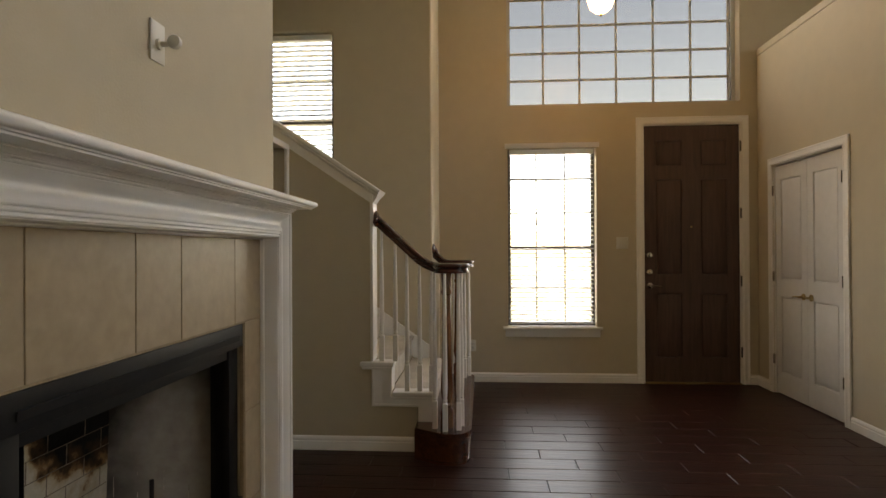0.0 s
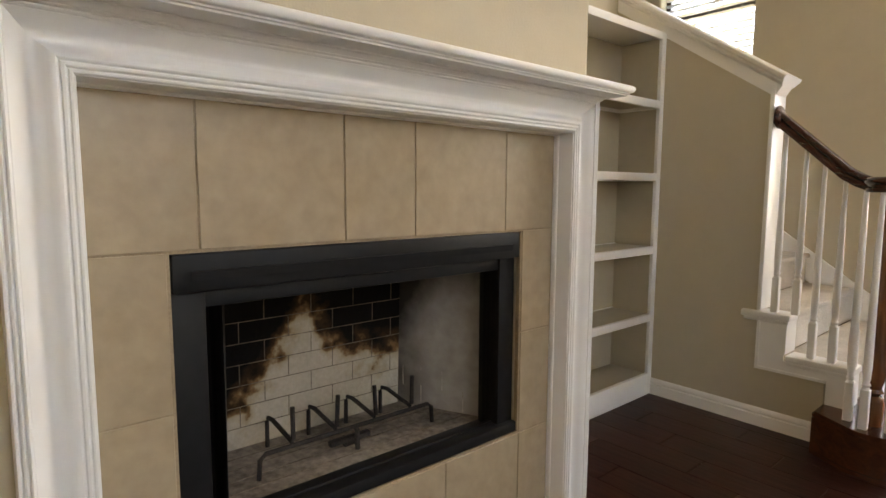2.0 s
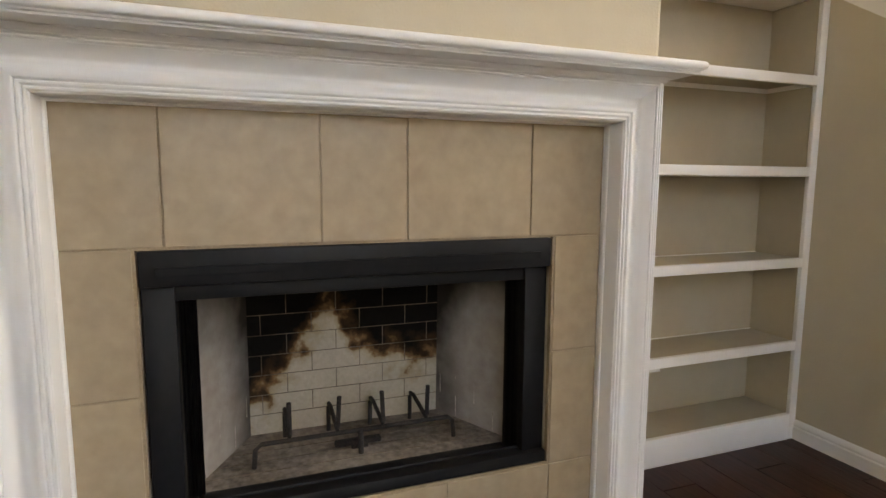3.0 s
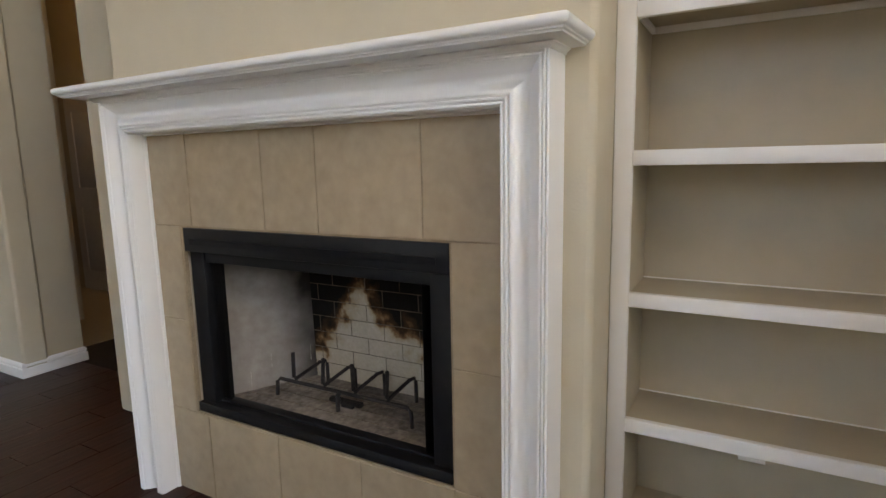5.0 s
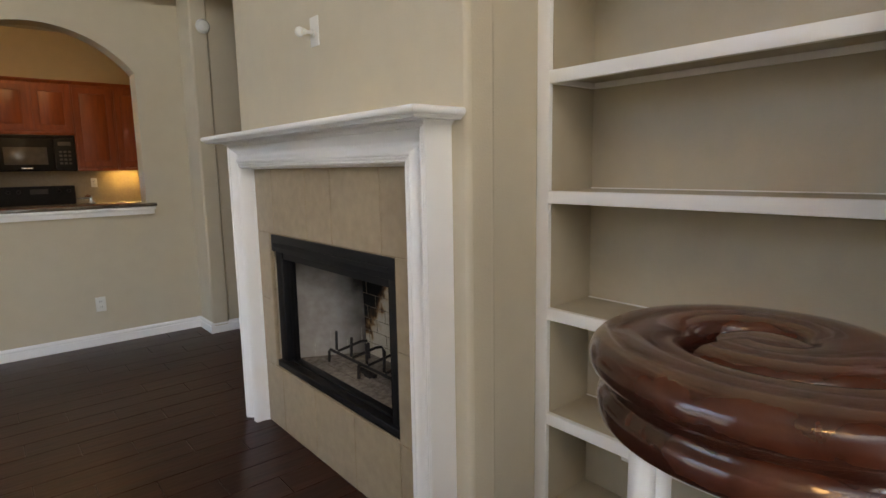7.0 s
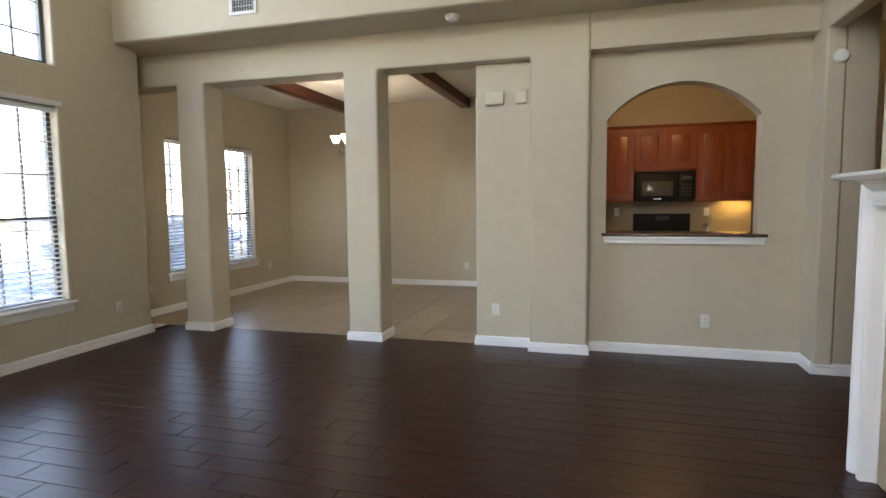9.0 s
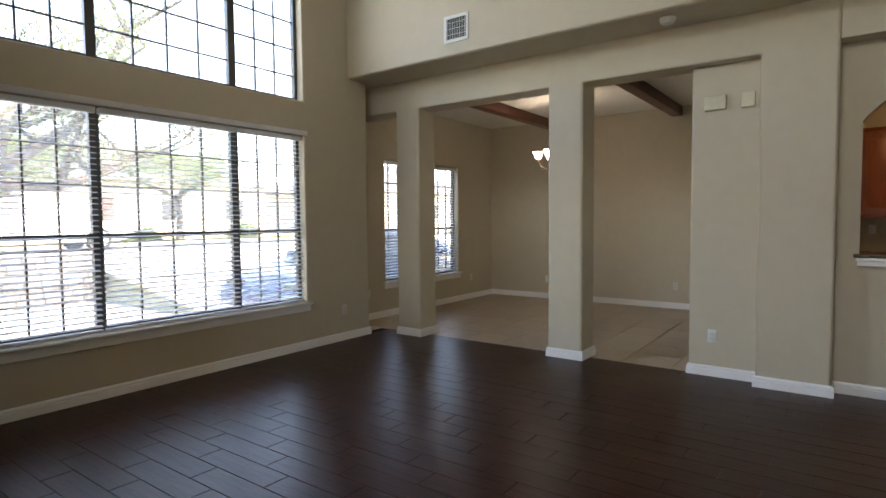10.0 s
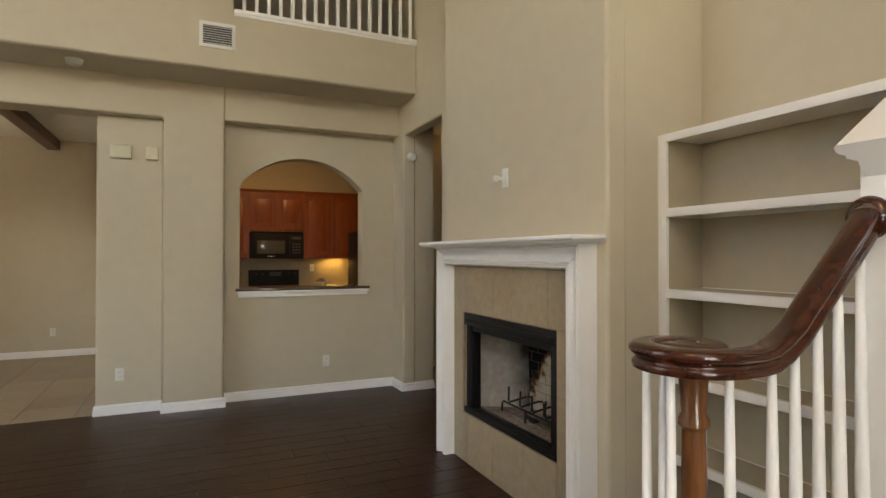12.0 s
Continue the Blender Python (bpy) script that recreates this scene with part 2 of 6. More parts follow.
def wall(name, axis, front, back, u, z, holes=(), material=None, bevel=0.018, label="tan painted drywall wall"):
    """A wall with openings through it. axis: the way it faces ('x' or 'y'); u and z: its extent; holes: (u0, u1, z0, z1)."""
    us = sorted({*u, *[h[0] for h in holes], *[h[1] for h in holes]})
    zs = sorted({*z, *[h[2] for h in holes], *[h[3] for h in holes]})
    us, zs = [c for c in us if u[0] <= c <= u[1]], [c for c in zs if z[0] <= c <= z[1]]

    def full(i, j):
        if not (0 <= i < len(us) - 1 and 0 <= j < len(zs) - 1):
            return False
        cu, cz = (us[i] + us[i + 1]) / 2, (zs[j] + zs[j + 1]) / 2
        return not any(h[0] < cu < h[1] and h[2] < cz < h[3] for h in holes)

    bm, seen = bmesh.new(), {}

    def v(i, j, d):
        if (i, j, d) not in seen:
            w = front if d == 0 else back
            seen[i, j, d] = bm.verts.new((w, us[i], zs[j]) if axis == "x" else (us[i], w, zs[j]))
        return seen[i, j, d]

    for i in range(len(us) - 1):
        for j in range(len(zs) - 1):
            if not full(i, j):
                continue
            for d in (0, 1):
                bm.faces.new((v(i, j, d), v(i + 1, j, d), v(i + 1, j + 1, d), v(i, j + 1, d)))
            for di, dj, a, b in ((-1, 0, (i, j), (i, j + 1)), (1, 0, (i + 1, j), (i + 1, j + 1)), (0, -1, (i, j), (i + 1, j)), (0, 1, (i, j + 1), (i + 1, j + 1))):
                if not full(i + di, j + dj):
                    bm.faces.new((v(*a, 0), v(*b, 0), v(*b, 1), v(*a, 1)))
    bmesh.ops.dissolve_limit(bm, angle_limit=0.01, verts=bm.verts, edges=bm.edges)
    ob = solid(name, bm, material or PAINT, label, "wall", "structure")
    if bevel:
        mod = ob.modifiers.new("rounded corners", "BEVEL")
        mod.width, mod.segments, mod.limit_method, mod.angle_limit = bevel, 3, "ANGLE", radians(50)
    return ob


BASE = [(0, 0), (0.016, 0), (0.016, 0.056), (0.0095, 0.060), (0.0095, 0.065), (0.0135, 0.069), (0.0125, 0.080), (0.005, 0.089), (0, 0.092)]


def baseboard(name, path, closed=False):
    """Painted baseboard along the floor; the room lies to the right of the way."""
    return solid(name, sweep(bmesh.new(), [(x, y, 0.0) for x, y in path], BASE, (0, 0, 1), closed), TRIM, "white painted wooden baseboard along the wall", "baseboard", "structure")


# ---- the setting ----
TOP = 5.6        # ceiling of the two-storey room
NORTH, EAST, SOUTH = 5.80, 5.55, -0.965
JOG, DEAST, DSOUTH = -0.765, 6.205, -4.745   # dining room: where the side wall steps out, its side wall and its far wall
CLOSET = 3.04    # face of the closet wall
UPPER, SOFFIT = -0.45, 3.02   # face of the loft wall and the soffit under it
DTOP = 3.05      # ceiling of the dining room and kitchen
FACE = -0.545    # front of the chimney breast
SHELF = -0.895    # front of the bookcase

wall("wall_north", "y", NORTH, NORTH + 0.18, (-0.05, EAST + 0.18), (0, TOP), [(0.638, 1.507, 0.55, 2.33), (0.636, 2.885, 2.75, 4.80), (1.955, 2.895, -1, 2.54)])
wall("wall_east", "x", EAST, EAST + 0.18, (JOG, NORTH), (0, TOP), [(0.19, 2.95, 0.515, 2.30), (0.19, 2.95, 2.66, 4.72)])
wall("wall_stair_north", "y", 5.0, 5.18, (-4.2, -0.05), (0, TOP), [(-1.60, -0.918, 1.75, 3.235)])
wall("wall_stair_end", "x", -0.05, -0.23, (5.18, NORTH), (0, TOP), bevel=0)
# wall out of view, added to stop light leaking in behind the chimney
wall("wall_stair_west_unseen", "x", -4.2, -4.38, (0.855, 5.18), (0, TOP), bevel=0)
wall("wall_behind_bookcase", "x", -1.205, -1.335, (2.30, 3.925), (0, TOP))
wall("wall_chimney", "x", FACE, FACE - 0.12, (0.845, 2.637), (0, TOP), [(1.192, 2.268, 0.342, 1.03)])
bm = bmesh.new()
outline = [(FACE - 0.12, 2.623), (SHELF, 2.598), (-1.205, 2.598), (-1.205, 2.48), (FACE - 0.12, 2.48)]
low, high = [bm.verts.new((x, y, 0)) for x, y in outline], [bm.verts.new((x, y, TOP)) for x, y in outline]
bm.faces.new(low), bm.faces.new(high)
for k in range(5):
    bm.faces.new((low[k], low[(k + 1) % 5], high[(k + 1) % 5], high[k]))
solid("wall_chimney_north", bm, PAINT, "tan painted side of the chimney breast", "wall", "structure")
# carried on west, out of view, to close the same leak
wall("wall_chimney_south", "y", 0.845, 0.97, (-4.2, FACE - 0.12), (0, TOP), bevel=0)
wall("wall_hall", "x", -0.83, -0.97, (-1.14, 0.845), (0, TOP), [(-0.83, 0.14, -1, 2.685)])
wall("wall_hall_south", "y", -0.84, -1.90, (-1.18, -0.97), (0, 2.98), bevel=0)
# added to close the kitchen corner against light leaks
wall("wall_hall_notch", "y", -1.90, -2.02, (-1.75, -0.97), (0, 2.98), bevel=0)
wall("wall_hall_west", "x", -2.45, -2.60, (-3.4, 0.97), (0, 2.98), bevel=0)
wall("wall_hall_side", "x", -1.75, -1.625, (-3.4, -2.02), (0, 2.98), bevel=0)
wall("wall_hall_far", "y", -3.4, -3.55, (-2.90, -1.62), (0, 2.98), bevel=0)
wall("wall_closet", "x", CLOSET, CLOSET + 0.14, (3.78, NORTH), (0, 3.18), [(4.50, 5.51, -1, 2.075)])
wall("wall_closet_south", "y", 3.78, 3.92, (CLOSET + 0.14, EAST), (0, 3.18))
wall("wall_upper", "y", UPPER, UPPER - 0.12, (-0.83, EAST), (SOFFIT, TOP), [(-1, 0.868, 3.52, 9)])
wall("wall_dining_east", "x", DEAST, DEAST + 0.18, (DSOUTH, JOG), (0, DTOP + 0.1), [(-2.43, -1.805, 0.50, 2.258), (-3.66, -3.0, 0.50, 2.258)])
wall("wall_dining_jog", "y", JOG, JOG + 0.18, (EAST + 0.18, DEAST + 0.18), (0, DTOP + 0.1), bevel=0)
wall("wall_dining_south", "y", DSOUTH, DSOUTH - 0.18, (1.55, DEAST + 0.18), (0, DTOP + 0.1), bevel=0)
wall("wall_dining_west", "x", 1.95, 1.80, (DSOUTH, -1.27), (0, DTOP + 0.1), bevel=0)
wall("wall_kitchen_south", "y", -4.55, -4.70, (-1.62, 1.55), (0, DTOP + 0.1), bevel=0)
wall("wall_kitchen_west", "x", -1.55, -1.62, (-4.55, -2.02), (0, DTOP + 0.1), bevel=0)
wall("wall_kitchen_east", "x", 1.55, 1.70, (-4.55, -1.32), (0, DTOP + 0.1), bevel=0)
wall("wall_loft", "y", -3.6, -3.75, (-2.9, 6.45), (DTOP + 0.2, TOP))
wall("wall_loft_west", "x", -2.75, -2.90, (-3.6, 0.97), (2.98, TOP), bevel=0)
wall("wall_loft_east", "x", EAST, EAST + 0.18, (-3.6, JOG), (DTOP + 0.2, TOP), bevel=0)

# column wall: the header with the openings of the dining room and the niche
wall("wall_columns", "y", SOUTH, -1.285, (0.91, DEAST), (0, SOFFIT + 0.05), [(3.27, 4.915, -1, 2.683), (5.26, 7, -1, 2.683), (1.428, 2.912, -1, 2.683)], bevel=0.022)
wall("wall_niche_header", "y", SOUTH, -1.14, (-0.83, 0.91), (2.70, SOFFIT + 0.05), bevel=0.01)
wall("wall_thermostat", "y", -1.10, -1.275, (1.428, 1.965), (0, 2.683), bevel=0.02)


def arch_wall():
    """The kitchen wall with its arched pass-through."""
    y0, y1, xl, xr, spring, crown, sill = -1.14, -1.32, -0.483, 0.763, 2.11, 2.415, 1.03
    ob = wall("wall_kitchen", "y", y0, y1, (-0.97, 0.91), (0, 2.735), [(xl, xr, sill, 3.0)], bevel=0, label="tan painted wall with an arched kitchen pass-through")
    bm = bmesh.new()
    bm.from_mesh(ob.data)
    n, c = 28, (xl + xr) / 2
    rise, half = crown - spring, (xr - xl) / 2
    rad = (half * half + rise * rise) / (2 * rise)
    sweep_to = math.asin(half / rad)
    pts = [(c + rad * math.sin(sweep_to * (1 - 2 * k / n)), crown - rad + rad * math.cos(sweep_to * (1 - 2 * k / n))) for k in range(n + 1)]
    rows = [[bm.verts.new((x, y, z)) for x, z in pts] + [bm.verts.new((x, y, 2.735)) for x, z in pts] for y in (y0, y1)]
    for k in range(n):
        for r in rows:
            bm.faces.new((r[k], r[k + 1], r[n + 2 + k], r[n + 1 + k]))
        bm.faces.new((rows[0][k], rows[0][k + 1], rows[1][k + 1], rows[1][k]))
    bmesh.ops.remove_doubles(bm, verts=bm.verts, dist=0.0005)
    bmesh.ops.recalc_face_normals(bm, faces=bm.faces)
    bm.to_mesh(ob.data)
    bm.free()
    ob.data.shade_smooth()
    ob.data.set_sharp_from_angle(angle=radians(35))
    return ob


arch_wall()

# floors and ceilings
solid("floor", boxed(-4.4, 5.7, -1.142, 5.95, -0.20, -0.008), GROUT, "dark grout bed under the wood-look floor tiles", "floor", "structure")
solid("floor_dining", boxed(1.55, 6.5, -5.05, -1.142, -0.20, -0.006), TGROUT, "beige grout bed under the dining floor tiles", "floor", "structure")
solid("floor_kitchen", boxed(-2.9, 1.55, -4.75, -1.142, -0.20, -0.004), FLOORTILE, "beige tiled kitchen floor", "floor", "structure")
solid("ceiling", boxed(-4.4, 5.8, -3.75, 6.0, TOP, TOP + 0.2), CEIL, "high cream textured ceiling", "ceiling", "structure")
solid("ceiling_dining", boxed(1.0, 6.5, -5.05, -1.285, DTOP, DTOP + 0.2), CEIL, "cream textured dining room ceiling", "ceiling", "structure")
solid("ceiling_kitchen", boxed(-1.62, 1.0, -4.75, -1.32, DTOP - 0.01, DTOP + 0.2), CEIL, "cream kitchen ceiling", "ceiling", "structure")
solid("ceiling_soffit", boxed(-0.83, DEAST, -1.282, UPPER - 0.03, SOFFIT - 0.003, 3.19), PAINT, "tan painted soffit under the loft", "ceiling", "structure")
solid("ceiling_hall", boxed(-2.9, -0.97, -3.55, 0.97, 2.98, 3.19), CEIL, "cream hall ceiling", "ceiling", "structure")
# roofs out of view, added to keep the sun out of the rooms below
solid("roof_dining_unseen", boxed(-2.95, 6.6, -5.1, -3.55, DTOP + 0.2, DTOP + 0.35), CEIL, "unseen flat roof added over the dining room", "roof", "structure")
solid("roof_jog_unseen", boxed(EAST, 6.6, -3.75, JOG + 0.18, DTOP + 0.1, DTOP + 0.3), CEIL, "unseen flat roof added over the dining bay", "roof", "structure")
solid("ceiling_closet", boxed(CLOSET, EAST, 3.78, NORTH, 3.18, 3.24), PAINT, "tan painted plant ledge over the closet", "ledge", "structure")

# baseboards
baseboard("baseboard_east", [(EAST, 3.78), (EAST, JOG), (DEAST, JOG), (DEAST, DSOUTH), (1.95, DSOUTH), (1.95, -1.29)])
baseboard("baseboard_pier", [(1.965, -1.275), (1.965, -1.10), (1.428, -1.10), (1.428, SOUTH), (0.91, SOUTH), (0.91, -1.14), (-0.83, -1.14), (-0.83, -0.84), (-1.18, -0.84), (-1.18, -1.90)])
baseboard("baseboard_column", [(2.912, SOUTH), (2.912, -1.285), (3.27, -1.285), (3.27, SOUTH)], True)
baseboard("baseboard_column_east", [(4.915, SOUTH), (4.915, -1.285), (5.26, -1.285), (5.26, SOUTH)], True)
baseboard("baseboard_north", [(-0.05, 5.20), (-0.05, NORTH), (1.888, NORTH)])
baseboard("baseboard_north_east", [(2.962, NORTH), (CLOSET, NORTH), (CLOSET, 5.577)])
baseboard("baseboard_closet", [(CLOSET, 4.433), (CLOSET, 3.78), (EAST, 3.78)])
baseboard("baseboard_knee", [(SHELF, 3.83), (-0.02, 3.83)])


# ---- windows and doors ----
def window(name, axis, plane, depth, u, z, cols, rows, meeting=None, bars=FRAME, glass=GLASS, sill=True, bar=0.014, frame_w=0.035, head=True):
    """A window in its opening. plane: the wall's room side; depth: the way out, signed; cols and rows: places of the bars."""
    base = thing(name, (plane, u[0], z[0]) if axis == "x" else (u[0], plane, z[0]), "", "", kind="structure")
    tagged(base, "large window with dark metal frame and grid bars", "window")

    def b(u0, u1, z0, z1, d0, d1, bevel=0.0):
        a, c = plane + d0 * depth, plane + d1 * depth
        return boxed(min(a, c), max(a, c), u0, u1, z0, z1, bevel) if axis == "x" else boxed(u0, u1, min(a, c), max(a, c), z0, z1, bevel)

    fr = b(u[0], u[0] + frame_w, z[0], z[1], 0.55, 0.85)
    for bm_args in ((u[1] - frame_w, u[1], z[0], z[1]), (u[0] + frame_w, u[1] - frame_w, z[0], z[0] + frame_w), (u[0] + frame_w, u[1] - frame_w, z[1] - frame_w, z[1])):
        t = b(*bm_args, 0.55, 0.85)
        me = bpy.data.meshes.new("t")
        t.to_mesh(me)
        fr.from_mesh(me)
        t.free()
        bpy.data.meshes.remove(me)
    part("window_frame", fr, bars, base)
    for c in cols:
        part("muntin", b(c - bar / 2, c + bar / 2, z[0] + frame_w, z[1] - frame_w, 0.64, 0.76), bars, base)
    for r in rows:
        part("muntin", b(u[0] + frame_w, u[1] - frame_w, r - bar / 2, r + bar / 2, 0.645, 0.755), bars, base)
    if meeting:
        part("meeting_rail", b(u[0] + frame_w, u[1] - frame_w, meeting - 0.02, meeting + 0.02, 0.58, 0.80), bars, base)
    pane = part("pane", b(u[0] + 0.004, u[1] - 0.004, z[0] + 0.004, z[1] - 0.004, 0.69, 0.71), glass, base)
    pane.visible_shadow = False
    return base


def window_sill(u, z, axis, plane, inward):
    """A painted stool with rounded nose and an apron below it."""
    s = thing("window_sill", (plane, u[0], z) if axis == "x" else (u[0], plane, z), "white painted wooden window stool with apron", "window sill", kind="structure")
    prof = [(-0.14, 0), (0.0015, 0), (0.0015, 0.026), (-0.14, 0.026)]
    ap = [(0.0, -0.075), (0.012, -0.075), (0.016, -0.06), (0.016, -0.02), (0.026, 0.0), (0.0, 0.0)]
    a, b = (u[0] - 0.05, u[1] + 0.05), (u[0] - 0.03, u[1] + 0.03)

    def ends(e):
        pts = [(plane, e[0], z), (plane, e[1], z)] if axis == "x" else [(e[0], plane, z), (e[1], plane, z)]
        d = Vector(pts[1]) - Vector(pts[0])
        return pts if (d.cross(Vector((0, 0, 1)))).dot(Vector(inward)) > 0 else pts[::-1]

    bm = sweep(bmesh.new(), ends((u[0], u[1])), prof, (0, 0, 1))
    sweep(bm, ends(a), [(0.002, 0), (0.035, 0), (0.042, 0.008), (0.042, 0.018), (0.035, 0.026), (0.002, 0.026)], (0, 0, 1))
    part("stool", bm, TRIM, s)
    part("apron", sweep(bmesh.new(), ends(b), ap, (0, 0, 1)), TRIM, s)
    return s


def blind(axis, plane, depth, u, z, tilt=-13.0, pitch=0.044, label="white horizontal slat blind hanging lowered with open slats"):
    """A lowered slat blind: headrail, slats, bottom rail and ladder cords."""
    base = thing("window_blind", (plane, u[0], z[0]) if axis == "x" else (u[0], plane, z[0]), label, "blind", "window blinds")
    c = plane + 0.30 * depth
    w = 0.048

    def bx(u0, u1, z0, z1, half, bevel=0.0):
        return boxed(c - half, c + half, u0, u1, z0, z1, bevel) if axis == "x" else boxed(u0, u1, c - half, c + half, z0, z1, bevel)

    part("headrail", bx(u[0] + 0.01, u[1] - 0.01, z[1] - 0.05, z[1] - 0.004, 0.028, 0.004), BLIND, base)
    part("bottom_rail", bx(u[0] + 0.01, u[1] - 0.01, z[0] + 0.005, z[0] + 0.023, 0.025, 0.004), BLIND, base)
    me, h = None, z[0] + 0.05
    while h < z[1] - 0.06:
        if me is None:
            bm = bmesh.new()
            L = (u[1] - u[0]) / 2 - 0.012
            prof = [(-w / 2, 0), (-w / 4, 0.0025), (w / 4, 0.0025), (w / 2, 0), (w / 4, -0.0005), (-w / 4, -0.0005)]
            sweep(bm, [(0, -L, 0), (0, L, 0)] if axis == "x" else [(-L, 0, 0), (L, 0, 0)], prof, (0, 0, 1))
            me = finish(bm, BLIND, "slat")
        ob = new("slat", me)
        ob.parent = base
        mid = (u[0] + u[1]) / 2
        a = radians(tilt) * (1 if depth > 0 else -1)
        place = (c, mid, h) if axis == "x" else (mid, c, h)
        ob.matrix_parent_inverse = base.matrix_basis.inverted()
        ob.matrix_basis = Matrix.Translation(place) @ (Matrix.Rotation(a, 4, "Y") if axis == "x" else Matrix.Rotation(-a, 4, "X"))
        h += pitch
    for k in (0.14, 0.86):
        uu = u[0] + (u[1] - u[0]) * k
        part("ladder_cord", bx(uu - 0.0012, uu + 0.0012, z[0] + 0.02, z[1] - 0.05, 0.0012), BLIND, base)
    return base


# east window group, lower and upper
EB = [(0.19, 0.967), (0.967, 2.205), (2.205, 2.95)]
for k, (a, b) in enumerate(EB):
    n = 4 if k == 1 else 3
    cols = [a + 0.037 + (b - a - 0.074) * i / n for i in range(1, n)]
    window("window_1", "x", EAST, 0.18, (a, b), (0.515, 2.30), cols, [0.910, 1.678, 1.981], meeting=1.279, frame_w=0.037)
    window("window_2", "x", EAST, 0.18, (a, b), (2.66, 4.72), cols, [2.928 + 0.28 * i for i in range(6)], frame_w=0.037)
    blind("x", EAST, 0.18, (a + 0.003, b - 0.003), (0.518, 2.29))
window_sill((0.19, 2.95), 0.49, "x", EAST, (-1, 0, 0))
solid("trim_east_head", sweep(bmesh.new(), [(EAST, 2.98, 2.295), (EAST, 0.16, 2.295)], [(0, 0), (0.014, 0), (0.022, 0.035), (0.03, 0.045), (0, 0.045)], (0, 0, 1)), TRIM, "white painted head trim over the window", "trim", "structure")

# front window and transom
window("window_3", "y", NORTH, 0.18, (0.638, 1.507), (0.55, 2.33), [0.93, 1.215], [0.93, 1.688, 2.027], meeting=1.331, bar=0.014)
window_sill((0.638, 1.507), 0.525, "y", NORTH, (0, -1, 0))
blind("y", NORTH, 0.18, (0.648, 1.497), (0.57, 2.32))
solid("trim_front_head", sweep(bmesh.new(), [(0.61, NORTH, 2.325), (1.535, NORTH, 2.325)], [(0, 0), (0.014, 0), (0.022, 0.035), (0.03, 0.045), (0, 0.045)], (0, 0, 1)), TRIM, "white painted head trim over the window", "trim", "structure")
window("window_4", "y", NORTH, 0.18, (0.636, 2.885), (2.75, 4.80), [1.006 + 0.3645 * i for i in range(6)], [3.03 + 0.276 * i for i in range(7)], bars=WFRAME, glass=FROST, bar=0.02)
# stair window
window("window_5", "y", 5.0, 0.18, (-1.60, -0.918), (1.75, 3.235), [], [2.1, 2.83], meeting=2.47)
blind("y", 5.0, 0.18, (-1.59, -0.928), (1.76, 3.225), tilt=10)
# dining windows
for a, b in ((-2.43, -1.805), (-3.66, -3.0)):
    window("window_6", "x", DEAST, 0.18, (a, b), (0.50, 2.258), [a + 0.21, a + 0.42], [0.87, 1.60, 1.93], meeting=1.24)
    window_sill((a, b), 0.475, "x", DEAST, (-1, 0, 0))
    blind("x", DEAST, 0.18, (a + 0.01, b - 0.01), (0.52, 2.248))

# ---- fireplace ----
FB = (1.192, 2.268, 0.342, 1.03)      # the steel face: y and z
tile_face = FACE + 0.020


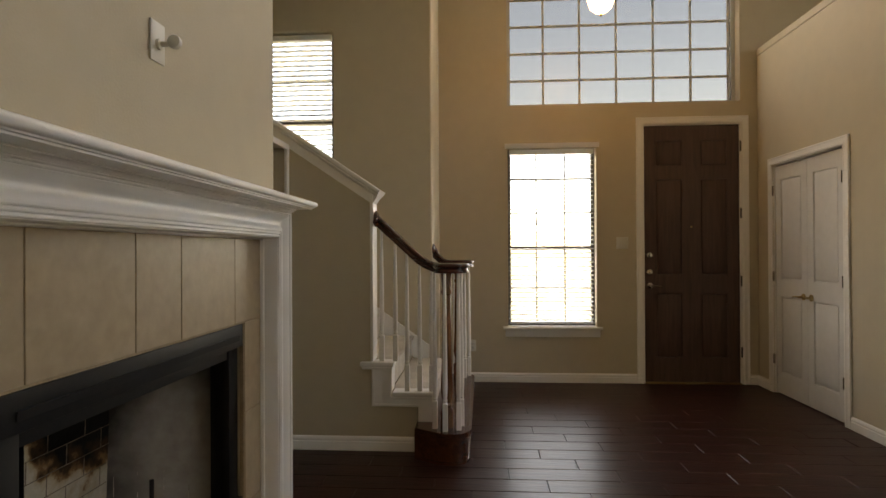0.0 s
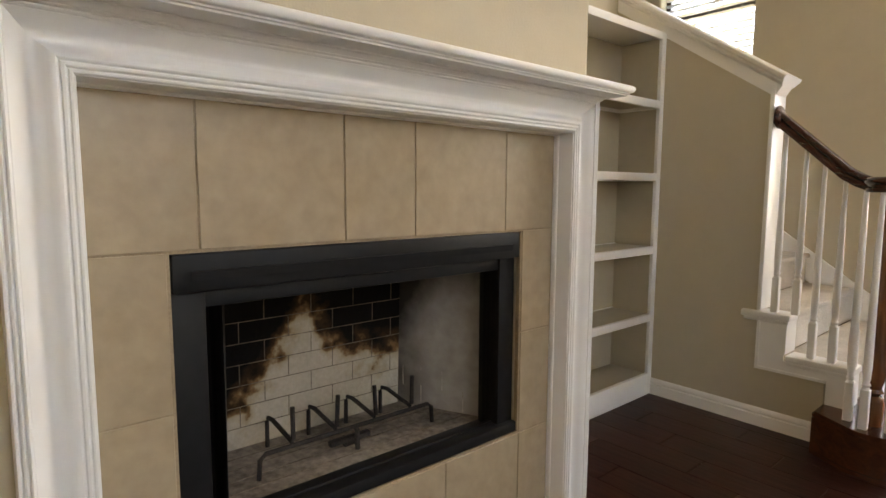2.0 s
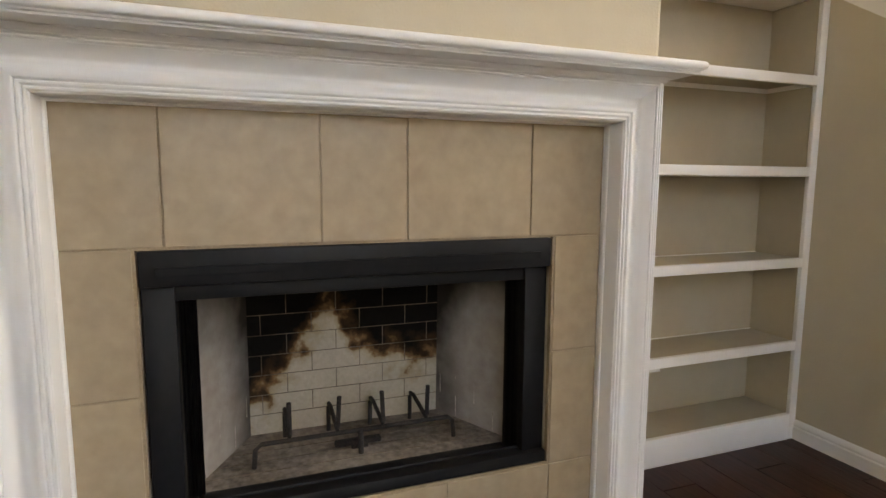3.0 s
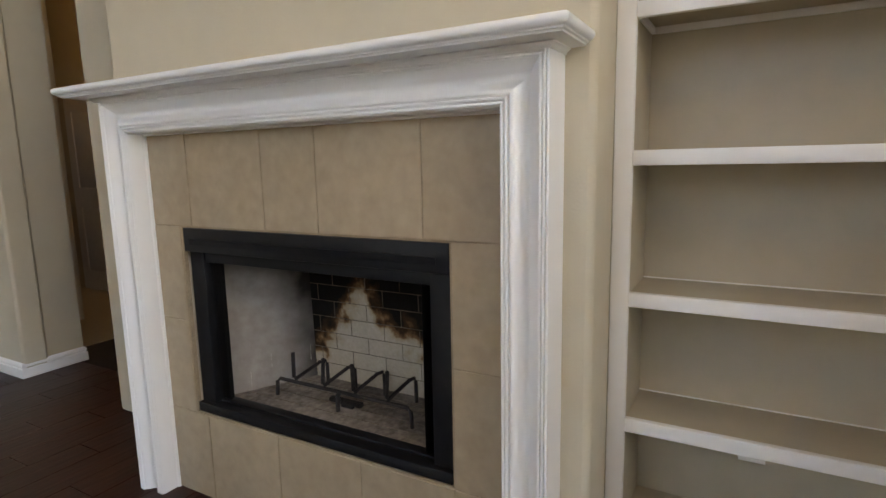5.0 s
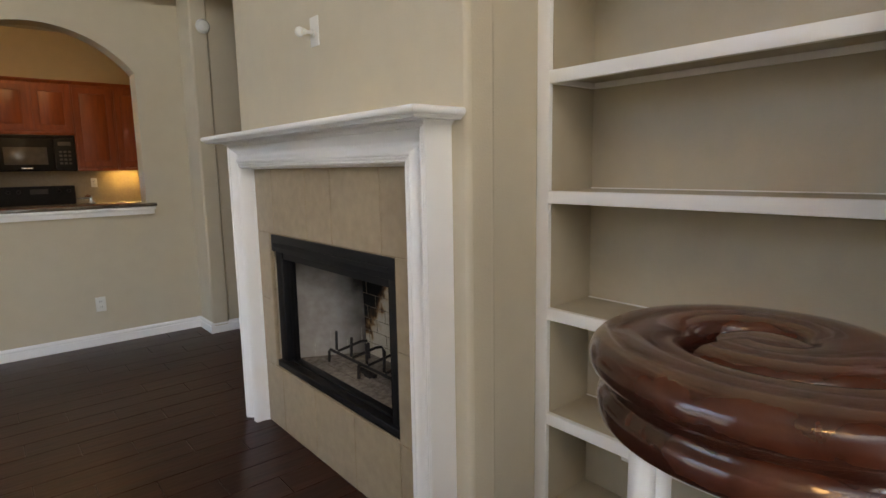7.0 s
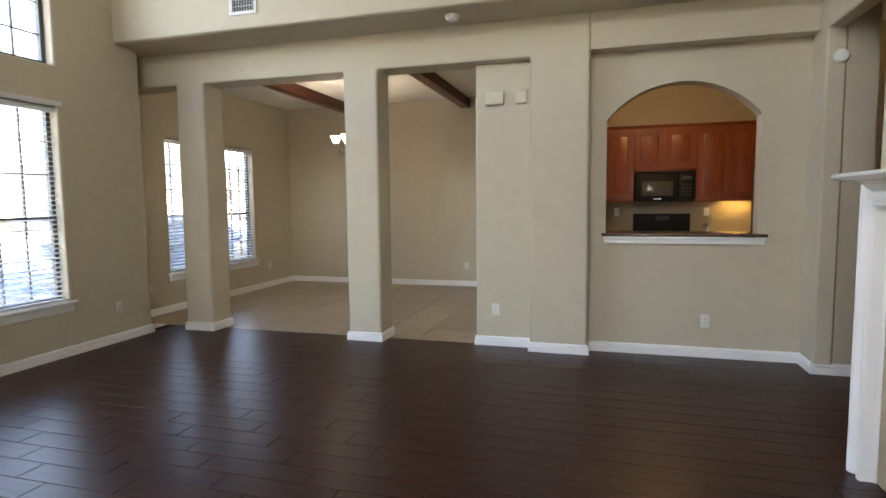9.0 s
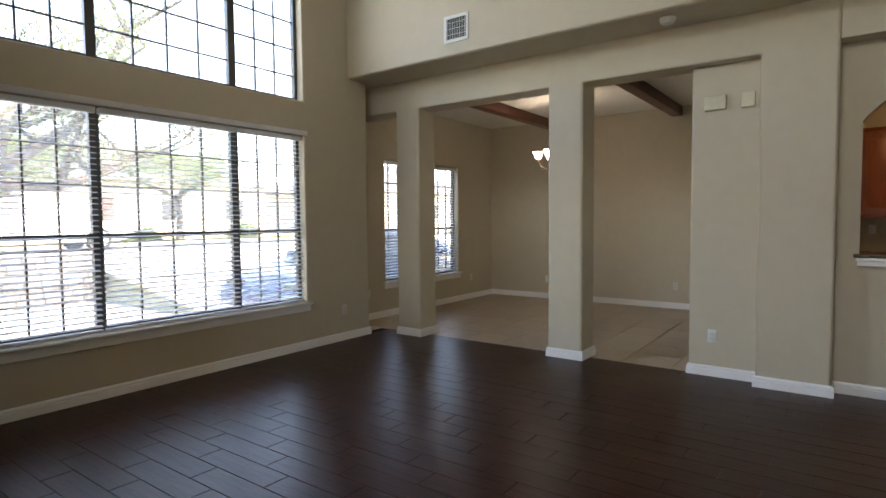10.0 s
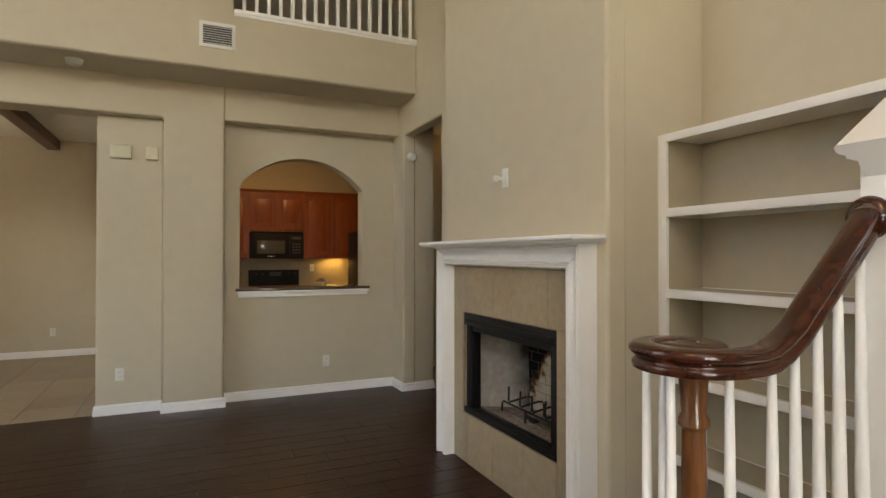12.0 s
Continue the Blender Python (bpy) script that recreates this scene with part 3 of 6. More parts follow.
def fireplace():
    """The tiled surround, the steel firebox with its refractory lining."""
    f = thing("fireplace", (FACE, 1.73, 0), "beige tiled fireplace with black steel firebox, unlit", "fireplace")
    part("tile_backing", wall_plate(FACE + 0.001, FACE + 0.0165, (1.01, 2.43), (0, 1.375), [FB]), TGROUT, f)
    j = 0.004
    tops = [1.02, 1.252, 1.606, 1.828, 2.191, 2.425]
    rects = [(a, b, 1.035, 1.375) for a, b in zip(tops, tops[1:])]
    for z0, z1 in ((0.69, 1.035), (0.337, 0.69)):
        rects += [(1.02, 1.187, z0, z1), (2.273, 2.425, z0, z1)]
    lows = [1.02, 1.25, 1.597, 1.945, 2.273, 2.425]
    rects += [(a, b, 0.0, 0.337) for a, b in zip(lows, lows[1:])]
    for a, b, z0, z1 in rects:
        part("tile", boxed(FACE + 0.0145, tile_face, a + j / 2, b - j / 2, z0 + j / 2, z1 - j / 2, 0.0015, 1), TILE, f)
    # steel face: hood, side channels, bottom rail
    part("hood", boxed(FACE - 0.02, tile_face - 0.003, FB[0] + 0.004, FB[1] - 0.004, 0.945, 1.028, 0.003), BLACK, f)
    part("hood_lip", boxed(FACE - 0.05, FACE - 0.012, FB[0] + 0.02, FB[1] - 0.02, 0.905, 0.944, 0.003), BLACK, f)
    for a, b in ((FB[0] + 0.004, FB[0] + 0.075), (FB[1] - 0.075, FB[1] - 0.004)):
        part("side_channel", boxed(FACE - 0.06, FACE - 0.004, a, b, 0.346, 0.944, 0.003), BLACK, f)
    part("bottom_rail", boxed(FACE - 0.03, tile_face - 0.004, FB[0] + 0.004, FB[1] - 0.004, 0.345, 0.38, 0.003), BLACK, f)
    part("bottom_ledge", boxed(FACE - 0.07, FACE - 0.03, FB[0] + 0.02, FB[1] - 0.02, 0.345, 0.386, 0.003), BLACK, f)
    # gathered chain curtains at both sides
    for y0, s in ((FB[0] + 0.085, 1), (FB[1] - 0.085, -1)):
        bm, rings = bmesh.new(), []
        for k in range(25):
            u = k / 24
            rings.append([bm.verts.new((FACE - 0.045 + 0.012 * math.sin(k * 1.9), y0 + s * (-0.008 + 0.042 * u), z)) for z in (0.39, 0.55, 0.7, 0.85, 0.93)])
        for a, b in zip(rings, rings[1:]):
            for k in range(4):
                bm.faces.new((a[k], b[k], b[k + 1], a[k + 1]))
        bmesh.ops.solidify(bm, geom=bm.faces[:], thickness=0.003)
        part("chain_curtain", bm, MESH, f, "black chain mesh spark curtain")
    # lining: hearth, splayed sides, back, top
    xb, x0 = FACE - 0.375, FACE - 0.03
    yb = (1.426, 2.048)
    ys = (FB[0] + 0.04, FB[1] - 0.04)

    mid = Vector((FACE - 0.25, 1.73, 0.66))

    def slab(pts, thick, m, name, label=""):
        bm = bmesh.new()
        pts = [Vector(p) for p in pts]
        out = (pts[1] - pts[0]).cross(pts[2] - pts[1]).normalized()
        if out.dot(pts[0] - mid) < 0:
            out = -out
        a, b = [bm.verts.new(p) for p in pts], [bm.verts.new(p + out * thick) for p in pts]
        bm.faces.new(a), bm.faces.new(b)
        for k in range(4):
            bm.faces.new((a[k], a[(k + 1) % 4], b[(k + 1) % 4], b[k]))
        return part(name, bm, m, f, label)

    hz, tz, lean = 0.384, 0.97, 0.02
    slab([(x0 - 0.042, ys[0] + 0.02, hz), (x0 - 0.042, ys[1] - 0.02, hz), (xb, yb[1], hz), (xb, yb[0], hz)], 0.02, HEARTH, "hearth", "ash-grey refractory hearth with scored bricks")
    slab([(xb, yb[0], hz), (xb, yb[1], hz), (xb + lean, yb[1], tz), (xb + lean, yb[0], tz)], 0.02, SOOTBACK, "back_panel", "refractory brick back, blackened with soot and pale where burnt clean")
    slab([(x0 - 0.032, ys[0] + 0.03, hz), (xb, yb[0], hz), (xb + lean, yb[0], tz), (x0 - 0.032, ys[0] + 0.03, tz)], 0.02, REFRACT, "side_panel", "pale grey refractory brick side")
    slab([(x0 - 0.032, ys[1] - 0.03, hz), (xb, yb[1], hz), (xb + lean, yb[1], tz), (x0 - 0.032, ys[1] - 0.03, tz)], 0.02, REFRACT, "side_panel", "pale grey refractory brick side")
    slab([(x0 + 0.05, ys[0], tz), (x0 + 0.05, ys[1], tz), (xb + 0.05, yb[1], tz + 0.05), (xb + 0.05, yb[0], tz + 0.05)], 0.02, BLACK, "smoke_dome")
    part("casing", box(boxed(xb - 0.06, xb - 0.03, 1.1, 2.36, 0.3, 1.1), xb - 0.03, FACE - 0.125, 1.1, 2.36, 1.06, 1.1), BLACK, f)
    # scored brick courses: fine raised joints on back and sides
    def joint(p, q, w=0.004):
        return tube(bmesh.new(), [p, q], w * 0.32, 6)
    n = 9
    for r in range(1, n):
        z = hz + (tz - hz) * r / n
        xx = xb + lean * r / n + 0.001
        part("joint", joint((xx, yb[0], z), (xx, yb[1], z)), SOOTJOINT, f)
        for k in range(4):
            yy = yb[0] + (yb[1] - yb[0]) * (k + (0.25 if r % 2 else 0.75)) / 4
            part("joint", joint((xx, yy, z), (xx + lean / n, yy, z + (tz - hz) / n)), SOOTJOINT, f)
    for side in (0, 1):
        o = 0.0012 * (1 if side == 0 else -1)
        for k, u in enumerate((0.25, 0.48, 0.72, 0.93)):
            for r in range(n):
                if (r + k) % 2:
                    continue
                z = hz + (tz - hz) * (r + 0.1) / n
                fy = ys[side] + (0.03 if side == 0 else -0.03)
                x, y = x0 - 0.032 + (xb - x0 + 0.032) * u, fy + (yb[side] - fy) * u
                part("joint", joint((x, y + o, z), (x, y + o, z + 0.07)), JOINT, f)
    for u in (0.28, 0.46, 0.64, 0.82):
        x = x0 + (xb - x0) * u
        y0, y1 = ys[0] + (yb[0] - ys[0]) * u, ys[1] + (yb[1] - ys[1]) * u
        part("joint", joint((x, y0 + 0.01, hz + 0.001), (x, y1 - 0.01, hz + 0.001)), SOOTJOINT, f)
    return f


def wall_plate(x0, x1, u, z, holes):
    bm = bmesh.new()
    h = holes[0]
    for a, b, c, d in ((u[0], h[0], z[0], z[1]), (h[1], u[1], z[0], z[1]), (h[0], h[1], z[0], h[2]), (h[0], h[1], h[3], z[1])):
        box(bm, x0, x1, a, b, c, d)
    return bm


def soot_mat():
    """Burnt firebox back: black soot above, a pale burnt-out flame shape in the middle."""
    m = mat("sooted_refractory", (0.40, 0.36, 0.30), 0.9, scale=25, vary=0.2, bump=0.6, bump_scale=80, spec=0.2)
    n, l = m.node_tree.nodes, m.node_tree.links
    b = n["Principled BSDF"]
    src = b.inputs["Base Color"].links[0].from_socket
    co, sep = n.new("ShaderNodeTexCoord"), n.new("ShaderNodeSeparateXYZ")
    l.new(co.outputs["Object"], sep.inputs[0])

    def mth(op, a, c):
        q = n.new("ShaderNodeMath")
        q.operation = op
        for i, v in enumerate((a, c)):
            if isinstance(v, (int, float)):
                q.inputs[i].default_value = v
            else:
                l.new(v, q.inputs[i])
        return q.outputs[0]

    nz = n.new("ShaderNodeTexNoise")
    nz.inputs["Scale"].default_value, nz.inputs["Detail"].default_value = 13, 10
    l.new(co.outputs["Object"], nz.inputs["Vector"])
    off = mth("MULTIPLY", mth("SUBTRACT", nz.outputs[0], 0.5), 0.36)
    along = mth("SUBTRACT", sep.outputs[1], 1.69)
    away = mth("ABSOLUTE", along, 0)
    left = mth("SUBTRACT", 0.85, mth("MULTIPLY", away, 1.25))
    steep = mth("SUBTRACT", 0.85, mth("MULTIPLY", away, 1.5))
    side = mth("GREATER_THAN", along, 0.0)
    right = mth("MAXIMUM", steep, 0.645)
    peak = mth("ADD", mth("MULTIPLY", right, side), mth("MULTIPLY", left, mth("SUBTRACT", 1.0, side)))
    v = mth("MULTIPLY", mth("ADD", mth("SUBTRACT", peak, sep.outputs[2]), off), 5)
    ramp = n.new("ShaderNodeValToRGB")
    e = ramp.color_ramp.elements
    e[0].position, e[0].color = 0.0, (0.012, 0.010, 0.009, 1)
    e[1].position, e[1].color = 0.80, (1, 1, 1, 1)
    mid = e.new(0.30)
    mid.color = (0.10, 0.055, 0.03, 1)
    tan = e.new(0.46)
    tan.color = (0.42, 0.27, 0.15, 1)
    cream = e.new(0.58)
    cream.color = (0.86, 0.78, 0.66, 1)
    l.new(mth("ADD", v, 0.2), ramp.inputs[0])
    mx = n.new("ShaderNodeMix")
    mx.data_type, mx.blend_type = "RGBA", "MULTIPLY"
    mx.inputs[0].default_value = 1.0
    pale = n.new("ShaderNodeMix")
    pale.data_type, pale.blend_type, pale.inputs[0].default_value = "RGBA", "MIX", 0.6
    pale.inputs[7].default_value = (0.56, 0.48, 0.37, 1)
    l.new(src, pale.inputs[6])
    l.new(pale.outputs[2], mx.inputs[6]), l.new(ramp.outputs[0], mx.inputs[7])
    l.new(mx.outputs[2], b.inputs["Base Color"])
    return m


REFRACT = mat("ashy_refractory", (0.43, 0.395, 0.36), 0.9, scale=7, bump=0.35, bump_scale=60, spec=0.2, second=(0.30, 0.26, 0.225))


def soot_and_shade(m, back, top):
    """Soot clouding a refractory panel, with the firebox's shade painted in, thickest by the back and under the dome.
    """
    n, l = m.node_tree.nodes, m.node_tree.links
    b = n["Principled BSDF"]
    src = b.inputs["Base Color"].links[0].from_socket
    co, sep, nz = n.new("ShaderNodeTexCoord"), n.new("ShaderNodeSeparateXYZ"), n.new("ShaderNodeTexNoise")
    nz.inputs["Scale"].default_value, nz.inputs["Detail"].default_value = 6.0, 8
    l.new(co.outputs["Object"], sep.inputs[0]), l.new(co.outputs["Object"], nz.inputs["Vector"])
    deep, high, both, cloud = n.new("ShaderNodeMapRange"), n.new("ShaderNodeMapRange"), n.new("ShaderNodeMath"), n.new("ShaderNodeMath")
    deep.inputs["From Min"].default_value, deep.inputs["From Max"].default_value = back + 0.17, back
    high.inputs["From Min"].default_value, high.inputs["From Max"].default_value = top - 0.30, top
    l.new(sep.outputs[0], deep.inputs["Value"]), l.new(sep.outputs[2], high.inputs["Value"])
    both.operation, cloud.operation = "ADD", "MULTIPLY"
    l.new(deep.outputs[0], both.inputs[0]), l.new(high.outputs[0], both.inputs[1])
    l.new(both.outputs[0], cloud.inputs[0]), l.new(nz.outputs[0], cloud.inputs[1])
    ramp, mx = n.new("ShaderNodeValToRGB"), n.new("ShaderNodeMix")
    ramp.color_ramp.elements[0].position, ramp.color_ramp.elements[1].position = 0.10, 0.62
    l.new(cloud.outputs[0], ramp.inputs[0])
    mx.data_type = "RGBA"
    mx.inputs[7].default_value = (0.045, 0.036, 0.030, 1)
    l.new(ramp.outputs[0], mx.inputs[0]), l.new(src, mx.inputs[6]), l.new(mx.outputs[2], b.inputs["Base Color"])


# side panels carry soot plus painted shade in one colour cloud
soot_and_shade(REFRACT, FACE - 0.375, 0.97)
SOOTBACK = soot_mat()
HEARTH = mat("stained_hearth", (0.36, 0.31, 0.26), 0.9, scale=16, bump=0.5, bump_scale=60, spec=0.2, second=(0.13, 0.105, 0.085))
SOOTJOINT = mat("sooty_joint", (0.20, 0.16, 0.125), 0.95, scale=40, vary=0.3, spec=0.1)
JOINT = mat("refractory_joint", (0.52, 0.46, 0.40), 0.95, scale=50, vary=0.3, spec=0.1)
fireplace()


def fire_grate():
    """A bar grate: two long rails on feet, four bent cross bars with upright tips."""
    g = thing("fire_grate", (FACE - 0.2, 1.73, 0.384), "sooty black iron log grate on the hearth", "fire grate")
    z, xf, xr, zh = 0.455, FACE - 0.150, FACE - 0.30, 0.388
    part("rail", tube(bmesh.new(), [(xf, 1.430, zh), (xf, 1.434, z - 0.014), (xf, 1.45, z), (xf, 2.008, z), (xf, 2.024, z - 0.014), (xf, 2.028, zh)], 0.007), IRON, g)
    for y, lean in ((1.527, 0.0), (1.663, 0.006), (1.799, -0.004), (1.936, 0.004)):
        part("cross_bar", tube(bmesh.new(), [(xf + 0.006, y + lean, z + 0.113), (xf + 0.008, y, z + 0.022), (xf, y, z + 0.012), (xr + 0.02, y, z + 0.032), (xr - 0.012, y, z + 0.028), (xr - 0.022, y, z + 0.012), (xr - 0.024, y, zh)], 0.0068), IRON, g)
    part("centre_foot", tube(bmesh.new(), [(xf, 1.73, z), (xf + 0.010, 1.73, z - 0.008), (xf + 0.012, 1.73, zh)], 0.008), IRON, g)
    part("gas_valve", box(boxed(xf - 0.045, xf - 0.022, 1.66, 1.80, 0.397, 0.414, 0.004), xf - 0.04, xf - 0.028, 1.71, 1.76, 0.3845, 0.398), IRON, g)


fire_grate()


def mantel():
    """The painted surround: a wide cove casing mitred round the tile, a crown and the shelf."""
    m = thing("fireplace_mantel", (FACE, 1.735, 0), "white painted wooden mantel surround with a moulded shelf", "mantel")
    x = FACE
    # profile from the outer edge (side 0) to the inner lip; height is out from the wall
    prof = [(0, 0), (0, 0.100), (0.0015, 0.1035), (0.005, 0.1045), (0.0075, 0.1025), (0.008, 0.097), (0.0095, 0.097), (0.010, 0.1035), (0.0135, 0.1055), (0.016, 0.1035), (0.0165, 0.098), (0.018, 0.098),
            (0.0185, 0.1045), (0.022, 0.1065), (0.025, 0.1045), (0.0255, 0.100), (0.0275, 0.100), (0.036, 0.094), (0.044, 0.085), (0.051, 0.0775), (0.058, 0.0735),
            (0.065, 0.073), (0.072, 0.0765), (0.078, 0.083), (0.084, 0.0895), (0.090, 0.0935), (0.095, 0.094), (0.098, 0.092), (0.099, 0.087), (0.101, 0.087), (0.103, 0.0925),
            (0.107, 0.094), (0.1095, 0.092), (0.1105, 0.087), (0.1125, 0.087), (0.114, 0.092), (0.1175, 0.0935), (0.120, 0.0915), (0.121, 0.087), (0.1225, 0.0865), (0.124, 0.084), (0.124, 0)]
    path = [(x, 0.916, 0.0), (x, 0.916, 1.482), (x, 2.565, 1.482), (x, 2.565, 0.0)]
    part("casing", sweep(bmesh.new(), path, prof, (1, 0, 0)), TRIM, m)
    # small bead where the casing meets the tile
    slip = [(0.1245, 0), (0.1245, 0.030), (0.128, 0.031), (0.131, 0.028), (0.132, 0.022), (0.132, 0)]
    part("slip", sweep(bmesh.new(), path, slip, (1, 0, 0)), TRIM, m)
    # cove strip tucked under the shelf, with returns
    bed = [(-0.006, 0), (0.002, 0), (0.004, 0.004), (0.009, 0.009), (0.012, 0.010), (0.012, 0.013), (-0.006, 0.013)]
    part("bed_moulding", sweep(bmesh.new(), [(x + 0.001, 0.903, 1.470), (x + 0.1075, 0.903, 1.470), (x + 0.1075, 2.566, 1.470), (x + 0.001, 2.566, 1.470)], bed, (0, 0, 1)), TRIM, m)
    edge = [(-0.14, 0), (0, 0), (0.006, 0.001), (0.007, 0.005), (0.010, 0.006), (0.012, 0.0065), (0.013, 0.010), (0.018, 0.011), (0.023, 0.0155), (0.0255, 0.021), (0.0255, 0.026), (0.023, 0.031), (0.018, 0.0345), (0.012, 0.0355), (-0.14, 0.0355)]
    x1 = FACE + 0.172
    bm = sweep(bmesh.new(), [(x + 0.001, 0.832, 1.4835), (x1, 0.832, 1.4835), (x1, 2.606, 1.4835), (x + 0.001, 2.606, 1.4835)], edge, (0, 0, 1))
    box(bm, x + 0.001, x1 - 0.13, 0.96, 2.475, 1.484, 1.5185)
    part("shelf", bm, TRIM, m)


mantel()


# wall tan darkened: the recess's shade is put into the bookcase colour
SHADEDPAINT = mat("shaded_satin_wall_paint", (0.47, 0.405, 0.295), 0.45, scale=4, vary=0.03, bump=0.1, bump_scale=120)


def bookcase():
    """The built-in bookcase: stiles, shelves and a tan painted back."""
    b = thing("bookcase", (SHELF, 3.2, 0), "built-in empty bookcase with white shelf edges", "bookcase")
    y0, y1 = 2.600, 3.828
    ins = (2.652, 3.786)
    for a, c in ((y0, ins[0]), (ins[1], y1)):
        part("stile", boxed(SHELF - 0.02, SHELF, a, c, 0, 2.014, 0.003), TRIM, b)
    part("top_rail", boxed(SHELF - 0.02, SHELF + 0.001, ins[0], ins[1], 1.974, 2.014, 0.003), TRIM, b)
    part("top_board", boxed(-1.20, SHELF - 0.0205, y0, y1, 1.984, 2.014, 0.002), TRIM, b)
    back = SHELF - 0.245
    part("back_panel", boxed(back - 0.015, back, ins[0] - 0.02, ins[1] + 0.02, 0.02, 1.983), SHADEDPAINT, b, "tan painted back panel")
    for a, c in ((ins[0] - 0.014, ins[0]), (ins[1], ins[1] + 0.014)):
        part("side_panel", boxed(back, SHELF - 0.0205, a, c, 0.02, 1.983), SHADEDPAINT, b, "tan painted side panel")
    for z in (0.471, 0.855, 1.259, 1.650):
        part("shelf", boxed(back + 0.001, SHELF - 0.02, ins[0] + 0.001, ins[1] - 0.001, z - 0.022, z, 0.002), SHELFTOP, b, "tan painted shelf board")
        part("shelf_edge", boxed(SHELF - 0.02, SHELF + 0.002, ins[0] + 0.0005, ins[1] - 0.0005, z - 0.041, z + 0.001, 0.003), TRIM, b)
        for s in (ins[0] + 0.006, ins[1] - 0.006):
            part("cleat", boxed(back + 0.005, SHELF - 0.022, s - 0.005, s + 0.005, z - 0.042, z - 0.0225), TRIM, b)
        part("back_cleat", boxed(back + 0.0005, back + 0.012, ins[0] + 0.012, ins[1] - 0.012, z - 0.042, z - 0.0225), TRIM, b)
        part("caulk_line", boxed(back + 0.0005, back + 0.005, ins[0] + 0.001, ins[1] - 0.001, z + 0.0005, z + 0.004), TRIM, b)
    part("base_board", boxed(SHELF - 0.02, SHELF + 0.002, ins[0] + 0.0005, ins[1] - 0.0005, 0, 0.125, 0.003), TRIM, b)
    part("bottom_shelf", boxed(back + 0.001, SHELF - 0.0205, ins[0], ins[1], 0.10, 0.122, 0.002), SHELFTOP, b, "tan painted shelf board")
    part("paper_tag", boxed(SHELF - 0.018, SHELF - 0.002, 2.955, 3.02, 0.417, 0.4295, 0.001), PLASTIC, b, "small white paper tag under the shelf edge")


SHELFTOP = SHADEDPAINT
bookcase()


# ---- knee wall, stairs and rails ----
RISE, RUN, NOSE1 = 0.193, 0.268, 0.305
YK0, YK1 = 3.83, 3.95


def knee_wall():
    bm = bmesh.new()
    xe, xw = -0.355, -3.6
    slope = 0.676
    top = lambda x: 1.688 + (xe - x) * slope
    pts = [(xe, 0.0), (xe, top(xe)), (xw, top(xw)), (xw, 0.0)]
    a = [bm.verts.new((x, YK0, z)) for x, z in pts]
    b = [bm.verts.new((x, YK1, z)) for x, z in pts]
    bm.faces.new(a), bm.faces.new(b)
    for k in range(4):
        bm.faces.new((a[k], a[(k + 1) % 4], b[(k + 1) % 4], b[k]))
    solid("wall_knee", bm, PAINT, "tan painted knee wall beside the stairs", "wall", "structure")
    # lower part under the open treads
    bm = bmesh.new()
    box(bm, xe, -0.052, YK0, YK1, 0, 0.345)
    box(bm, xe, -0.222, YK0, YK1, 0.345, 0.545)
    solid("wall_stair_side", bm, PAINT, "tan painted wall under the open stair treads", "wall", "structure")
    d = Vector((xw - xe, 0, top(xw) - top(xe))).normalized()
    up = Vector((-d.z, 0, d.x)) * -1
    if up.z < 0:
        up = -up
    p0, p1 = Vector((xe + 0.045, (YK0 + YK1) / 2, top(xe) - 0.045 * slope)) + up * 0.001, Vector((xw, (YK0 + YK1) / 2, top(xw)))
    prof = [(-0.062, -0.055), (-0.062, 0.0), (-0.085, 0.012), (-0.085, 0.020), (-0.100, 0.028), (-0.104, 0.036), (-0.104, 0.046), (-0.098, 0.052), (0.098, 0.052), (0.104, 0.046), (0.104, 0.036), (0.100, 0.028), (0.085, 0.020), (0.085, 0.012), (0.062, 0.0), (0.062, -0.055)]
    solid("trim_knee_cap", sweep(bmesh.new(), [p0, p1], prof, up), TRIM, "white moulded cap rail on the knee wall", "trim", "structure")
    solid("trim_knee_end", boxed(xe, xe + 0.020, YK0 - 0.012, YK1 + 0.012, 0.585, top(xe) - 0.012, 0.003), TRIM, "white painted end board of the knee wall", "trim", "structure")


knee_wall()


def curtail(bm, z0, z1, r, y_s, y_n, x_back, x_front, inset=0.0):
    """The outline of the rounded first step, as a slab."""
    pts = []
    for c, a0, a1 in (((0.21, y_s), 250, 360), ((0.21, y_n), 0, 110)):
        for k in range(13):
            a = radians(a0 + (a1 - a0) * k / 12)
            pts.append((c[0] + (r - inset) * math.cos(a) * (x_front - 0.21) / 0.128, c[1] + (r - inset) * math.sin(a)))
    pts = [(0.13, y_s - (r - inset) * 0.94)] + pts + [(0.13, y_n + (r - inset) * 0.94)]
    pts += [(x_back, y_n + 0.02), (x_back, y_s - 0.02)]
    a = [bm.verts.new((x, y, z0)) for x, y in pts]
    b = [bm.verts.new((x, y, z1)) for x, y in pts]
    bm.faces.new(a[::-1]), bm.faces.new(b)
    for k in range(len(pts)):
        j = (k + 1) % len(pts)
        bm.faces.new((a[k], a[j], b[j], b[k]))
    return bm


